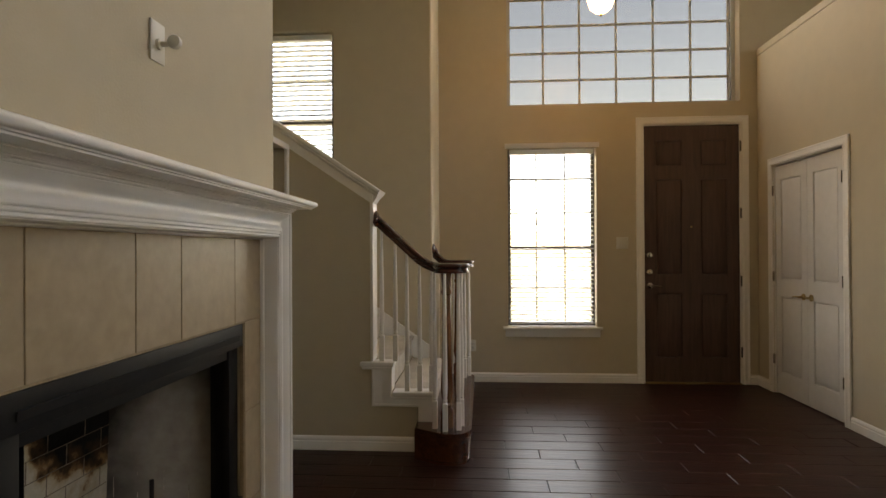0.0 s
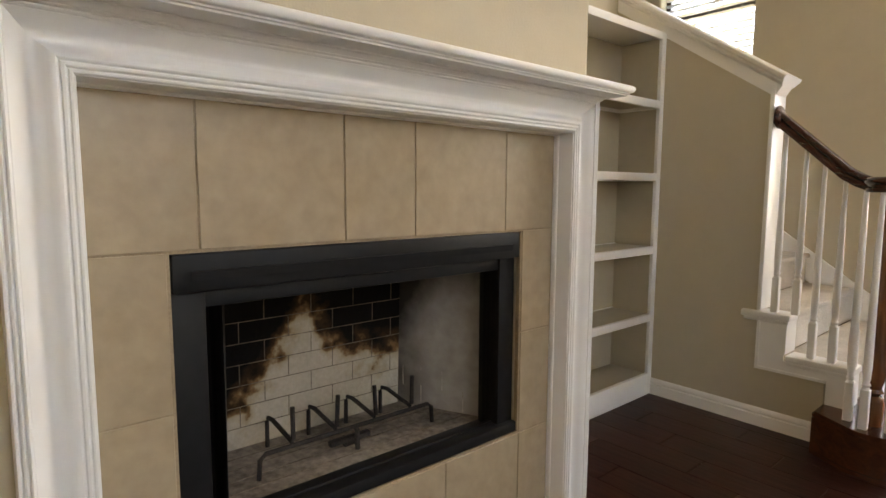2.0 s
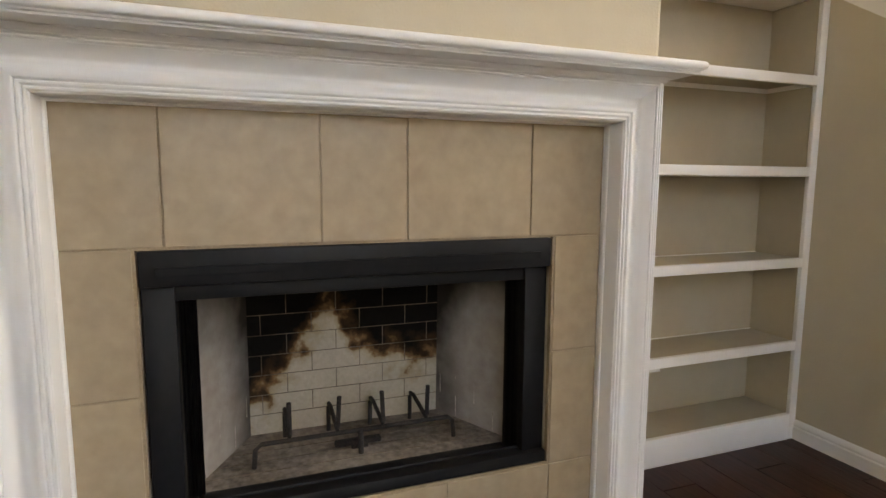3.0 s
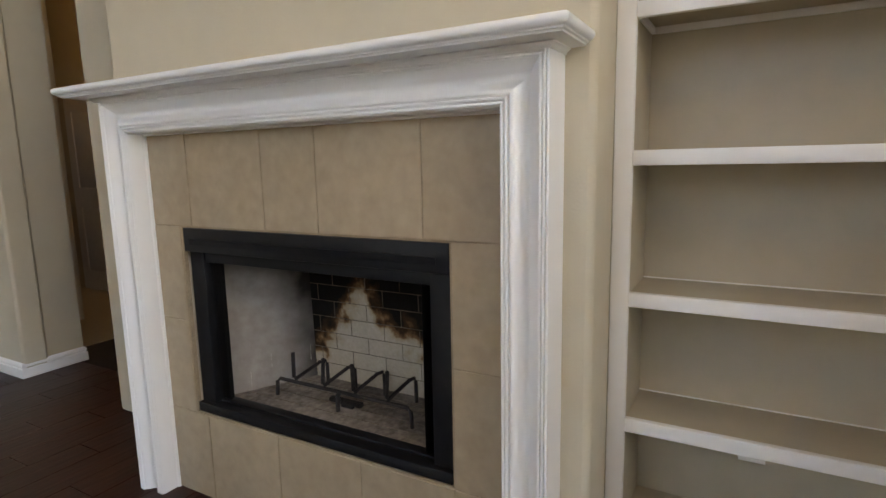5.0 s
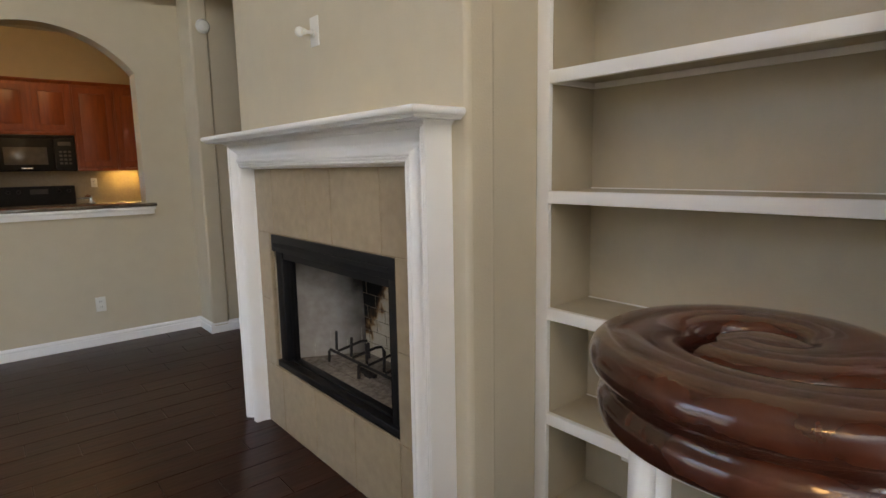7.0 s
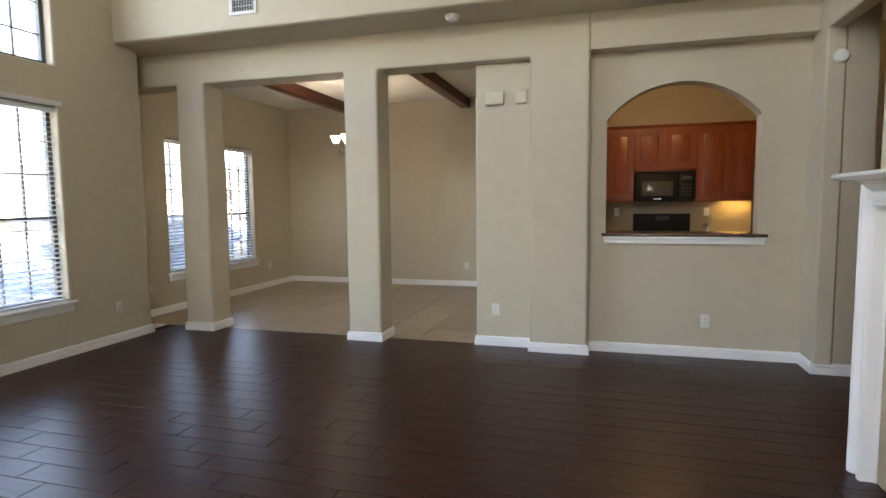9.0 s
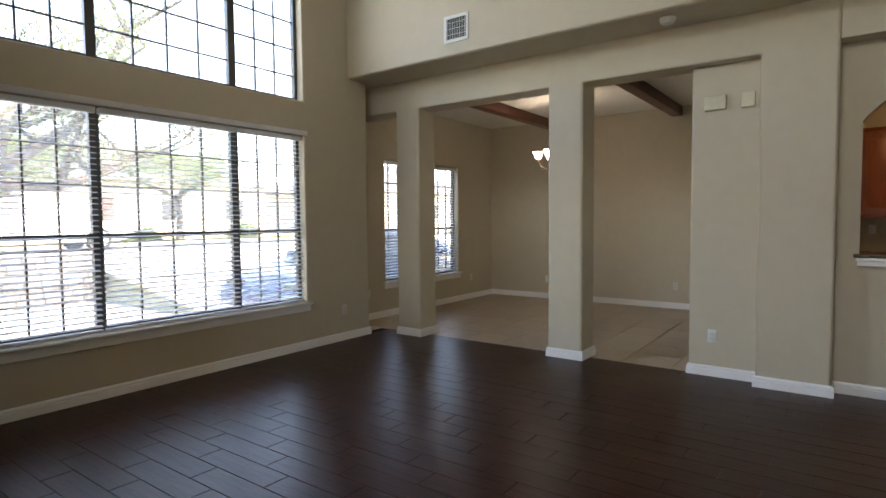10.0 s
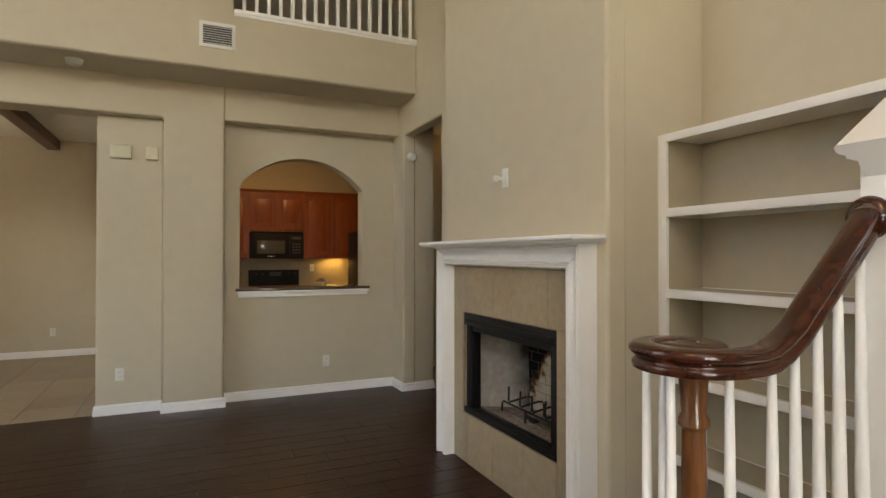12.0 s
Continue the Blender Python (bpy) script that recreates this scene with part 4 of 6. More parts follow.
def staircase():
    s = thing("staircase", (0.1, 4.4, 0), "carpeted staircase with white stringers and a rounded dark wood first step", "staircase")
    ys, yn = 3.71, 5.17
    part("first_riser", curtail(bmesh.new(), 0.0, RISE - 0.028, 0.128, ys, yn, -0.03, 0.325, 0.018), STEPWOOD, s, "dark stained curved wooden riser")
    t = curtail(bmesh.new(), RISE - 0.028, RISE, 0.128, ys, yn, -0.03, 0.328)
    bmesh.ops.bevel(t, geom=[e for e in t.edges if abs(e.verts[0].co.z - e.verts[1].co.z) < 1e-6], offset=0.008, segments=2, affect="EDGES")
    part("first_tread", t, STEPWOOD, s, "dark polished wooden tread with rounded end")
    part("shoe_moulding", curtail(bmesh.new(), 0.0, 0.016, 0.128, ys, yn, -0.03, 0.322, 0.008), STEPWOOD, s)
    for k in range(1, 14):
        z, xf = RISE * (k + 1), NOSE1 - 0.225 - RUN * (k - 1)
        y0, y1 = (YK0 - 0.025 if k < 3 else YK1 + 0.001), 4.998
        part("riser", boxed(xf - 0.04, xf - 0.022, YK0 + 0.01 if k < 3 else y0, y1, z - RISE, z - 0.03), CARPET, s, "cream carpeted riser")
        part("tread", boxed(xf - RUN - 0.02, xf, YK1 - 0.03 if k < 3 else y0, y1, z - 0.032, z, 0.012), CARPET, s, "cream carpeted tread")
        if k < 3:
            w = xf - RUN - (0.06 if k == 2 else 0.0)
            part("tread_end", boxed(max(w, -0.40), xf + 0.01, YK0 - 0.030, YK1 - 0.031, z - 0.030, z + 0.002, 0.008), TRIM, s, "white painted tread end with rounded nosing")
            part("cove", boxed(max(w, -0.39), xf, YK0 - 0.016, YK0 - 0.001, z - 0.048, z - 0.031, 0.004), TRIM, s)
            part("face_riser", boxed(xf - 0.045, xf - 0.006, YK0 - 0.012, YK1, z - RISE + 0.001, z - 0.031), TRIM, s, "white painted riser end")
    # stepped stringer boards on the open side
    part("stringer", box(boxed(-0.315, 0.034, YK0 - 0.010, YK0 - 0.001, 0.30, 0.354), -0.315, -0.20, YK0 - 0.010, YK0 - 0.001, 0.354, 0.546), TRIM, s)
    part("stringer_bead", box(boxed(-0.325, -0.02, YK0 - 0.016, YK0 - 0.0105, 0.292, 0.306), -0.325, -0.311, YK0 - 0.016, YK0 - 0.0105, 0.306, 0.53), TRIM, s)
    part("newel_block", boxed(-0.02, 0.035, YK0 - 0.009, YK1, RISE, 0.355), TRIM, s)
    # skirt board on the far wall
    bm = bmesh.new()
    pts = [(-0.06, 0.30), (-0.06, 0.50), (-3.4, 0.50 + 3.34 * 0.72), (-3.4, 0.30 + 3.34 * 0.72)]
    a, b = [[bm.verts.new((x, y, z)) for x, z in pts] for y in (4.999, 4.985)]
    bm.faces.new(a), bm.faces.new(b)
    for k in range(4):
        bm.faces.new((a[k], a[(k + 1) % 4], b[(k + 1) % 4], b[k]))
    part("skirt_board", bm, TRIM, s, "white painted skirt board along the wall")
    return s


staircase().location.x -= 0.022
RAILP = [(-0.020, -0.030), (0.020, -0.030), (0.026, -0.024), (0.026, -0.014), (0.021, -0.008), (0.021, -0.002), (0.031, 0.008), (0.033, 0.017), (0.028, 0.026), (0.014, 0.031), (-0.014, 0.031), (-0.028, 0.026), (-0.033, 0.017), (-0.031, 0.008), (-0.021, -0.002), (-0.021, -0.008), (-0.026, -0.014), (-0.026, -0.024)]


def baluster(parent, x, y, z0, z1):
    """White turned baluster: square foot, ring, slim tapering shaft."""
    bm = bmesh.new()
    h = 0.17
    box(bm, x - 0.016, x + 0.016, y - 0.016, y + 0.016, z0, z0 + h, 0.003, 1)
    L = z1 - z0
    prof = [(0.015, h), (0.011, h + 0.008), (0.016, h + 0.018), (0.011, h + 0.030), (0.014, h + 0.045), (0.016, h + 0.10), (0.014, h + 0.30), (0.0095, L - 0.02), (0.009, L)]
    lathe(bm, [(r, z0 + q) for r, q in prof], (x, y, 0), 12)
    return part("baluster", bm, TRIM, parent, "white painted turned baluster")


def balustrade(y_rail, turn):
    """The rail with its volute; turn is -1 when it curls towards the living room, 1 when it curls the other way."""
    b = thing("stair_balustrade", (0.2, y_rail + turn * 0.15, RISE), "mahogany handrail ending in a volute over white turned balusters", "stair railing", "stair railings")
    cx, cy, zv = 0.172, y_rail + turn * 0.126, 1.194
    x0 = -0.312 if turn < 0 else -0.045
    pts = []
    zr = 1.516 if turn < 0 else 1.315
    if turn < 0:
        for k in range(7):
            u = k / 6
            pts.append((x0 + (-0.02 - x0) * u, y_rail, zr + (1.246 - zr) * u))
    else:
        pts += [(x0, y_rail, zr), (-0.02, y_rail, 1.262)]
    pts += [(0.03, y_rail, 1.215), (0.07, y_rail, zv + 0.004), (0.11, y_rail, zv), (0.14, y_rail, zv)]
    n = 72
    for k in range(n + 1):
        a = radians(90 - 470 * k / n)
        r = 0.126 - (0.126 - 0.066) * min(1, k / n * 1.9) - 0.028 * max(0, (k / n - 0.52) / 0.48)
        pts.append((cx + r * math.cos(a), cy - turn * r * math.sin(a), zv))
    hr = part("handrail", rail_sweep(pts), RAIL, b, "polished mahogany handrail with volute")
    hr.data.set_sharp_from_angle(angle=radians(75))
    part("volute_eye", lathe(bmesh.new(), [(0.030, zv - 0.030), (0.034, zv - 0.02), (0.030, zv), (0.036, zv + 0.015), (0.030, zv + 0.027), (0.015, zv + 0.031)], (cx + 0.012, cy, 0), 20), RAIL, b)
    if turn < 0:
        part("rosette", lathe(bmesh.new(), [(0.052, 0.0), (0.055, 0.006), (0.050, 0.014), (0.040, 0.018), (0.036, 0.024)], (-0.3145, y_rail, zr), 24, "x"), RAIL, b)
    else:
        part("rosette", lathe(bmesh.new(), [(0.052, 0.0), (0.055, 0.006), (0.050, 0.014), (0.040, 0.018), (0.036, 0.024)], (-0.0495, y_rail, zr), 24, "x"), RAIL, b)
    # newel under the volute
    z = RISE
    np_ = [(0.043, 0), (0.043, 0.10), (0.036, 0.115), (0.026, 0.125), (0.036, 0.14), (0.028, 0.155), (0.034, 0.18), (0.042, 0.22), (0.040, 0.27), (0.033, 0.40), (0.028, 0.70), (0.026, 0.83), (0.034, 0.84), (0.034, 0.855), (0.027, 0.87), (0.032, 0.93), (0.034, 0.972)]
    part("newel_post", lathe(bmesh.new(), [(r, z + h) for r, h in np_], (cx - 0.01, cy - turn * 0.01, 0), 24), OAK, b, "turned stained wooden newel post")
    if turn < 0:
        for x in (-0.272, -0.182):
            baluster(b, x, y_rail, 0.582, 1.512 - (x + 0.312) * 0.89 - 0.03)
        for x in (-0.105, -0.022, 0.056):
            baluster(b, x, y_rail, 0.388, 1.512 - (x + 0.312) * 0.89 - 0.03 if x < 0 else 1.172)
    for a in (95, 20, -40, -100, -160) if turn < 0 else (60, 0, -60, -120):
        r = 0.088 if a < 60 else 0.105
        baluster(b, cx + r * math.cos(radians(a)), cy - turn * r * math.sin(radians(a)), RISE + 0.001, zv - 0.026)
    return b


def rounded(prof, n=3):
    """A closed outline smoothed through its points."""
    out, m = [], len(prof)
    for i in range(m):
        p0, p1, p2, p3 = [Vector(prof[(i + k - 1) % m]) for k in range(4)]
        for k in range(n):
            t = k / n
            out.append(tuple(0.5 * (2 * p1 + (p2 - p0) * t + (2 * p0 - 5 * p1 + 4 * p2 - p3) * t * t + (3 * p1 - p0 - 3 * p2 + p3) * t ** 3)))
    return out


RAILP = rounded(RAILP)


def rail_sweep(pts):
    """The rail's profile along a bending path, kept upright."""
    bm, rings = bmesh.new(), []
    pts = [Vector(p) for p in pts]
    for i, p in enumerate(pts):
        d = (pts[min(i + 1, len(pts) - 1)] - pts[max(i - 1, 0)]).normalized()
        side = d.cross(Vector((0, 0, 1))).normalized()
        up = side.cross(d).normalized()
        rings.append([bm.verts.new(p + side * s + up * h) for s, h in RAILP])
    m = len(RAILP)
    for a, b in zip(rings, rings[1:]):
        for k in range(m):
            bm.faces.new((a[k], a[(k + 1) % m], b[(k + 1) % m], b[k]))
    bm.faces.new(rings[0][::-1]), bm.faces.new(rings[-1])
    return bm


balustrade(3.846, -1).location.x -= 0.011
balustrade(5.055, 1)


# ---- front door and closet ----
CASING = [(0, 0), (0, 0.012), (0.006, 0.016), (0.020, 0.017), (0.026, 0.013), (0.050, 0.012), (0.056, 0.016), (0.064, 0.016), (0.067, 0.012), (0.067, 0)]


def casing(name, path, up):
    return solid(name, sweep(bmesh.new(), path, CASING, up), TRIM, "white painted moulded door casing", "trim", "structure")


casing("trim_front_door", [(1.958, NORTH - 0.0005, 0), (1.958, NORTH - 0.0005, 2.54), (2.892, NORTH - 0.0005, 2.54), (2.892, NORTH - 0.0005, 0)][::-1], (0, -1, 0))
casing("trim_closet", [(CLOSET - 0.0005, 5.507, 0), (CLOSET - 0.0005, 5.507, 2.072), (CLOSET - 0.0005, 4.503, 2.072), (CLOSET - 0.0005, 4.503, 0)][::-1], (-1, 0, 0))


def panel_leaf(parent, name, material, axis, at, u0, u1, z0, z1, panels, thick, out, label=""):
    """A door leaf with recessed, raised-field panels. out: sign of the room side along the axis."""
    bm = bmesh.new()

    def bx(a, b, c, d, d0, d1, bevel=0.0):
        p, q = sorted((at + out * d0, at + out * d1))
        if axis == "y":
            box(bm, a, b, p, q, c, d, bevel)
        else:
            box(bm, p, q, a, b, c, d, bevel)

    us = sorted({u0, u1, *[p[0] for p in panels], *[p[1] for p in panels]})
    zs = sorted({z0, z1, *[p[2] for p in panels], *[p[3] for p in panels]})
    bx(u0, u1, z0, z1, -thick, -0.012)
    holes = panels
    for i in range(len(us) - 1):
        for k in range(len(zs) - 1):
            cu, cz = (us[i] + us[i + 1]) / 2, (zs[k] + zs[k + 1]) / 2
            if not any(p[0] < cu < p[1] and p[2] < cz < p[3] for p in holes):
                bx(us[i], us[i + 1], zs[k], zs[k + 1], -0.0125, 0.0)
    leaf = part(name, bm, material, parent, label)
    for p in panels:
        bm = bmesh.new()
        bx(p[0] + 0.012, p[1] - 0.012, p[2] + 0.012, p[3] - 0.012, -0.0115, -0.003, 0.005)
        part("panel", bm, material, leaf)
        bm = bmesh.new()
        e = 0.006
        for a, b, c, d in ((p[0], p[0] + e, p[2], p[3]), (p[1] - e, p[1], p[2], p[3]), (p[0] + e, p[1] - e, p[2], p[2] + e), (p[0] + e, p[1] - e, p[3] - e, p[3])):
            bx(a, b, c, d, -0.0118, -0.006)
        part("panel_moulding", bm, material, leaf)
    return leaf


def front_door():
    d = thing("door_1", (2.395, NORTH, 0), "closed dark brown six-panel wooden front door", "door", kind="structure")
    ps = []
    for a, b in ((2.085, 2.335), (2.515, 2.765)):
        ps += [(a, b, 2.13, 2.38), (a, b, 1.06, 2.0), (a, b, 0.25, 0.88)]
    leaf = panel_leaf(d, "door_leaf", DOORBROWN, "y", NORTH + 0.02, 1.972, 2.878, 0.012, 2.525, ps, 0.045, -1)
    bm = boxed(1.955, 1.970, NORTH + 0.002, NORTH + 0.16, 0, 2.54)
    box(bm, 2.880, 2.895, NORTH + 0.002, NORTH + 0.16, 0, 2.54)
    box(bm, 1.970, 2.880, NORTH + 0.002, NORTH + 0.16, 2.527, 2.54)
    part("door_frame", bm, TRIM, d)
    part("threshold", boxed(1.97, 2.88, NORTH - 0.02, NORTH + 0.16, 0.0, 0.012, 0.003), BRASS, d)
    y = NORTH + 0.02
    for z in (1.255, 1.09):
        k = part("deadbolt", lathe(bmesh.new(), [(0.030, 0.0), (0.030, -0.006), (0.026, -0.012), (0.012, -0.014), (0.010, -0.02)], (2.022, y, z), 20, "y"), CHROME, leaf, "satin nickel deadbolt")
        part("thumb_turn", boxed(2.017, 2.027, y - 0.034, y - 0.02, z - 0.018, z + 0.018, 0.003), CHROME, k)
    k = part("door_handle", lathe(bmesh.new(), [(0.030, 0.0), (0.030, -0.006), (0.024, -0.010), (0.012, -0.014), (0.011, -0.045)], (2.022, y, 0.955), 20, "y"), CHROME, leaf, "satin nickel lever handle")
    part("lever", tube(bmesh.new(), [(2.020, y - 0.043, 0.955), (2.05, y - 0.046, 0.956), (2.085, y - 0.043, 0.953), (2.125, y - 0.040, 0.948)], 0.008, 10, 0.006), CHROME, k)
    part("peephole", lathe(bmesh.new(), [(0.010, 0.0), (0.010, -0.003), (0.006, -0.004)], (2.425, y, 1.53), 16, "y"), BRASS, leaf)
    for z in (2.31, 1.66, 1.0, 0.31):
        part("hinge", lathe(bmesh.new(), [(0.007, z - 0.05), (0.008, z - 0.048), (0.008, z + 0.048), (0.007, z + 0.05)], (2.884, NORTH - 0.006, 0), 10), FRAME, d, "dark bronze hinge barrel")


front_door()


def closet_doors():
    d = thing("door_2", (CLOSET, 5.005, 0), "closed pair of white panelled closet doors", "door", kind="structure")
    x = CLOSET + 0.015
    for (a, b), knob, hy in (((4.518, 5.003), 4.95, 4.512), ((5.007, 5.492), 5.06, 5.498)):
        w = 0.085
        ps = [(a + w, b - w, 1.04, 1.93), (a + w, b - w, 0.21, 0.88)]
        leaf = panel_leaf(d, "door_leaf", DOORWHITE, "x", x, a, b, 0.012, 2.055, ps, 0.035, -1)
        k = part("door_handle", lathe(bmesh.new(), [(0.028, 0.0), (0.028, -0.006), (0.022, -0.010), (0.010, -0.013), (0.009, -0.045)], (x, knob, 0.905), 20, "x"), BRASS, leaf, "aged brass lever handle")
        s = -1 if knob < 5.005 else 1
        part("lever", tube(bmesh.new(), [(x - 0.043, knob, 0.905), (x - 0.046, knob + s * 0.03, 0.907), (x - 0.043, knob + s * 0.065, 0.903), (x - 0.041, knob + s * 0.095, 0.898)], 0.007, 10, 0.0055), BRASS, k)
        for z in (1.84, 1.06, 0.31):
            part("hinge", boxed(CLOSET - 0.012, CLOSET + 0.002, hy - 0.012, hy + 0.012, z - 0.045, z + 0.045, 0.003), CHROME, d, "satin nickel hinge")
    bm = boxed(CLOSET + 0.004, CLOSET + 0.138, 4.50, 4.512, 0, 2.075)
    box(bm, CLOSET + 0.004, CLOSET + 0.138, 5.498, 5.51, 0, 2.075)
    box(bm, CLOSET + 0.004, CLOSET + 0.138, 4.512, 5.498, 2.063, 2.075)
    part("door_frame", bm, TRIM, d)


closet_doors()
solid("wall_closet_back", boxed(3.75, 3.85, 3.92, NORTH, 0, 3.18), PAINT, "plain wall inside the closet", "wall", "structure")


# ---- small fixtures ----
def outlet(axis, plane, u, z, out):
    """A duplex outlet on its cover plate."""
    def b(u0, u1, z0, z1, d0, d1, bev=0.0):
        p, q = sorted((plane + out * d0, plane + out * d1))
        return boxed(p, q, u0, u1, z0, z1, bev) if axis == "x" else boxed(u0, u1, p, q, z0, z1, bev)

    o = thing("wall_outlet", (plane, u, z) if axis == "x" else (u, plane, z), "white plastic duplex wall outlet with cover plate", "outlet", "wall outlets")
    pl = part("cover_plate", b(u - 0.035, u + 0.035, z - 0.057, z + 0.057, 0.0, 0.006, 0.003), PLASTIC, o)
    for s in (-0.02, 0.02):
        part("socket", b(u - 0.017, u + 0.017, z + s - 0.014, z + s + 0.014, 0.006, 0.0085, 0.001), PLASTIC, pl)
        for q in (-0.007, 0.007):
            part("slot", b(u + q - 0.0015, u + q + 0.0015, z + s - 0.005, z + s + 0.006, 0.0085, 0.009), FRAME, pl)


outlet("x", EAST, -0.345, 0.355, -1)
outlet("y", -1.10, 1.775, 0.355, 1)
outlet("y", -1.14, -0.09, 0.325, 1)
outlet("x", DEAST, -4.03, 0.37, -1)
outlet("x", DEAST, -1.435, 0.36, -1)
outlet("y", DSOUTH, 2.95, 0.345, 1)
outlet("y", DSOUTH, 5.08, 0.345, 1)
outlet("y", NORTH, 0.28, 0.36, -1)


def light_switch():
    s = thing("light_switch", (1.755, NORTH, 1.376), "white double rocker light switch plate", "switch")
    pl = part("cover_plate", boxed(1.697, 1.813, NORTH - 0.006, NORTH, 1.318, 1.434, 0.003), PLASTIC, s)
    for x in (1.731, 1.779):
        part("rocker", boxed(x - 0.016, x + 0.016, NORTH - 0.010, NORTH - 0.006, 1.343, 1.409, 0.002), PLASTIC, pl)


def wall_jack():
    """The television plate over the mantel with its jutting cable end."""
    j = thing("cable_plate", (FACE, 1.735, 1.895), "white wall plate with a jutting cable connector over the mantel", "wall plate")
    pl = part("cover_plate", boxed(FACE, FACE + 0.006, 1.698, 1.768, 1.838, 1.954, 0.003), PLASTIC, j)
    part("connector", lathe(bmesh.new(), [(0.016, 0.006), (0.016, 0.014), (0.008, 0.016), (0.007, 0.042), (0.011, 0.043), (0.012, 0.060), (0.006, 0.062)], (FACE, 1.733, 1.890), 14, "x"), PLASTIC, pl)
    part("knob", lathe(bmesh.new(), [(0.008, -0.012), (0.018, -0.008), (0.020, 0.0), (0.018, 0.008), (0.008, 0.012)], (FACE + 0.062, 1.720, 1.890), 16, "y"), PLASTIC, pl)


def wall_box(name, x0, x1, z0, z1, label, cat, grill):
    t = thing(name, ((x0 + x1) / 2, -1.10, (z0 + z1) / 2), label, cat)
    body = part("housing", boxed(x0, x1, -1.10, -1.062, z0, z1, 0.006), CREAM, t)
    if grill:
        for k in range(5):
            z = z0 + 0.03 + k * 0.018
            part("grille_slot", boxed(x0 + 0.02, x1 - 0.02, -1.0625, -1.0605, z, z + 0.006), CREAM, body)
    part("back_plate", boxed(x0 + 0.006, x1 - 0.006, -1.0995, -1.062 - 0.03, z0 + 0.004, z1 - 0.004), CREAM, body)


def vent(x, z, w, h, upright=False):
    """A white louvred air grille on the upper wall; its blades lie level, or stand upright."""
    y = UPPER
    v = thing("air_vent", (x, y, z), "white metal louvred air vent on the upper wall", "vent", "air vents")
    bm = boxed(x - w / 2, x - w / 2 + 0.03, y, y + 0.012, z - h / 2, z + h / 2, 0.003)
    for a in ((x + w / 2 - 0.03, x + w / 2, z - h / 2, z + h / 2), (x - w / 2 + 0.03, x + w / 2 - 0.03, z - h / 2, z - h / 2 + 0.03), (x - w / 2 + 0.03, x + w / 2 - 0.03, z + h / 2 - 0.03, z + h / 2)):
        box(bm, a[0], a[1], y, y + 0.012, a[2], a[3])
    part("frame", bm, PLASTIC, v)
    part("backing", boxed(x - w / 2 + 0.03, x + w / 2 - 0.03, y, y + 0.002, z - h / 2 + 0.03, z + h / 2 - 0.03), FRAME, v)
    n = 8
    for k in range(n):
        u = (k + 0.5) / n - 0.5
        if upright:
            c = x + u * (w - 0.06)
            bm, blade = bmesh.new(), [(-0.003, 0.010), (0.004, 0.0025), (0.0055, 0.0035), (-0.0015, 0.011)]
            ends = [[bm.verts.new((c + a, y + b, zz)) for a, b in blade] for zz in (z - h / 2 + 0.03, z + h / 2 - 0.03)]
            for q in range(4):
                bm.faces.new((ends[0][q], ends[0][(q + 1) % 4], ends[1][(q + 1) % 4], ends[1][q]))
        else:
            zz = z + u * (h - 0.06) + 0.006
            bm = sweep(bmesh.new(), [(x - w / 2 + 0.03, y + 0.003, zz), (x + w / 2 - 0.03, y + 0.003, zz)], [(0.0, -0.002), (-0.009, -0.009), (-0.0085, -0.0105), (0.0, -0.0035)], (0, 0, 1))
        part("slat", bm, PLASTIC, v)
    if upright:
        for u in (-0.22, 0.0, 0.22):
            part("cross_bar", boxed(x - w / 2 + 0.03, x + w / 2 - 0.03, y + 0.0112, y + 0.0125, z + u * h - 0.002, z + u * h + 0.002), PLASTIC, v)


def detector(at, axis, label, r=0.065):
    d = thing("smoke_detector", at, label, "smoke detector")
    s = -1 if axis == "z" else 1
    body = part("housing", lathe(bmesh.new(), [(r, 0.0), (r, s * 0.012), (r * 0.93, s * 0.018), (r * 0.90, s * 0.030), (r * 0.70, s * 0.044), (r * 0.3, s * 0.049)], at, 28, axis), PLASTIC, d)
    part("test_button", lathe(bmesh.new(), [(0.012, s * 0.046), (0.012, s * 0.052), (0.008, s * 0.053)], at, 14, axis), PLASTIC, body)


light_switch()
wall_jack()
wall_box("door_chime", 1.69, 1.86, 2.298, 2.418, "cream plastic door chime box on the wall", "door chime", True)
wall_box("alarm_siren", 1.475, 1.58, 2.298, 2.418, "cream plastic alarm box on the wall", "alarm box", False)
vent(4.01, 3.275, 0.29, 0.26, True)
vent(1.0, 3.30, 0.29, 0.22)
detector((2.07, -0.68, SOFFIT - 0.0035), "z", "white round smoke detector on the soffit")
detector((-0.93, -0.8395, 2.465), "y", "white round smoke alarm on the hall jamb", 0.055)


# ---- loft balustrade and niche ledge ----
def loft_rail():
    r = thing("loft_balustrade", (0.0, UPPER - 0.04, 3.52), "white painted loft railing with square spindles", "railing")
    part("base_trim", boxed(-0.83, 0.867, UPPER - 0.13, UPPER + 0.018, 3.52, 3.555, 0.006), TRIM, r)
    part("fascia_bead", boxed(-0.83, 0.867, UPPER + 0.0005, UPPER + 0.010, 3.495, 3.5195, 0.003), TRIM, r)
    part("handrail", boxed(-0.83, 0.867, UPPER - 0.085, UPPER - 0.025, 4.45, 4.50, 0.012), TRIM, r)
    x = -0.78
    while x < 0.86:
        part("spindle", boxed(x - 0.015, x + 0.015, UPPER - 0.07, UPPER - 0.04, 3.5555, 4.45, 0.003, 1), TRIM, r)
        x += 0.104


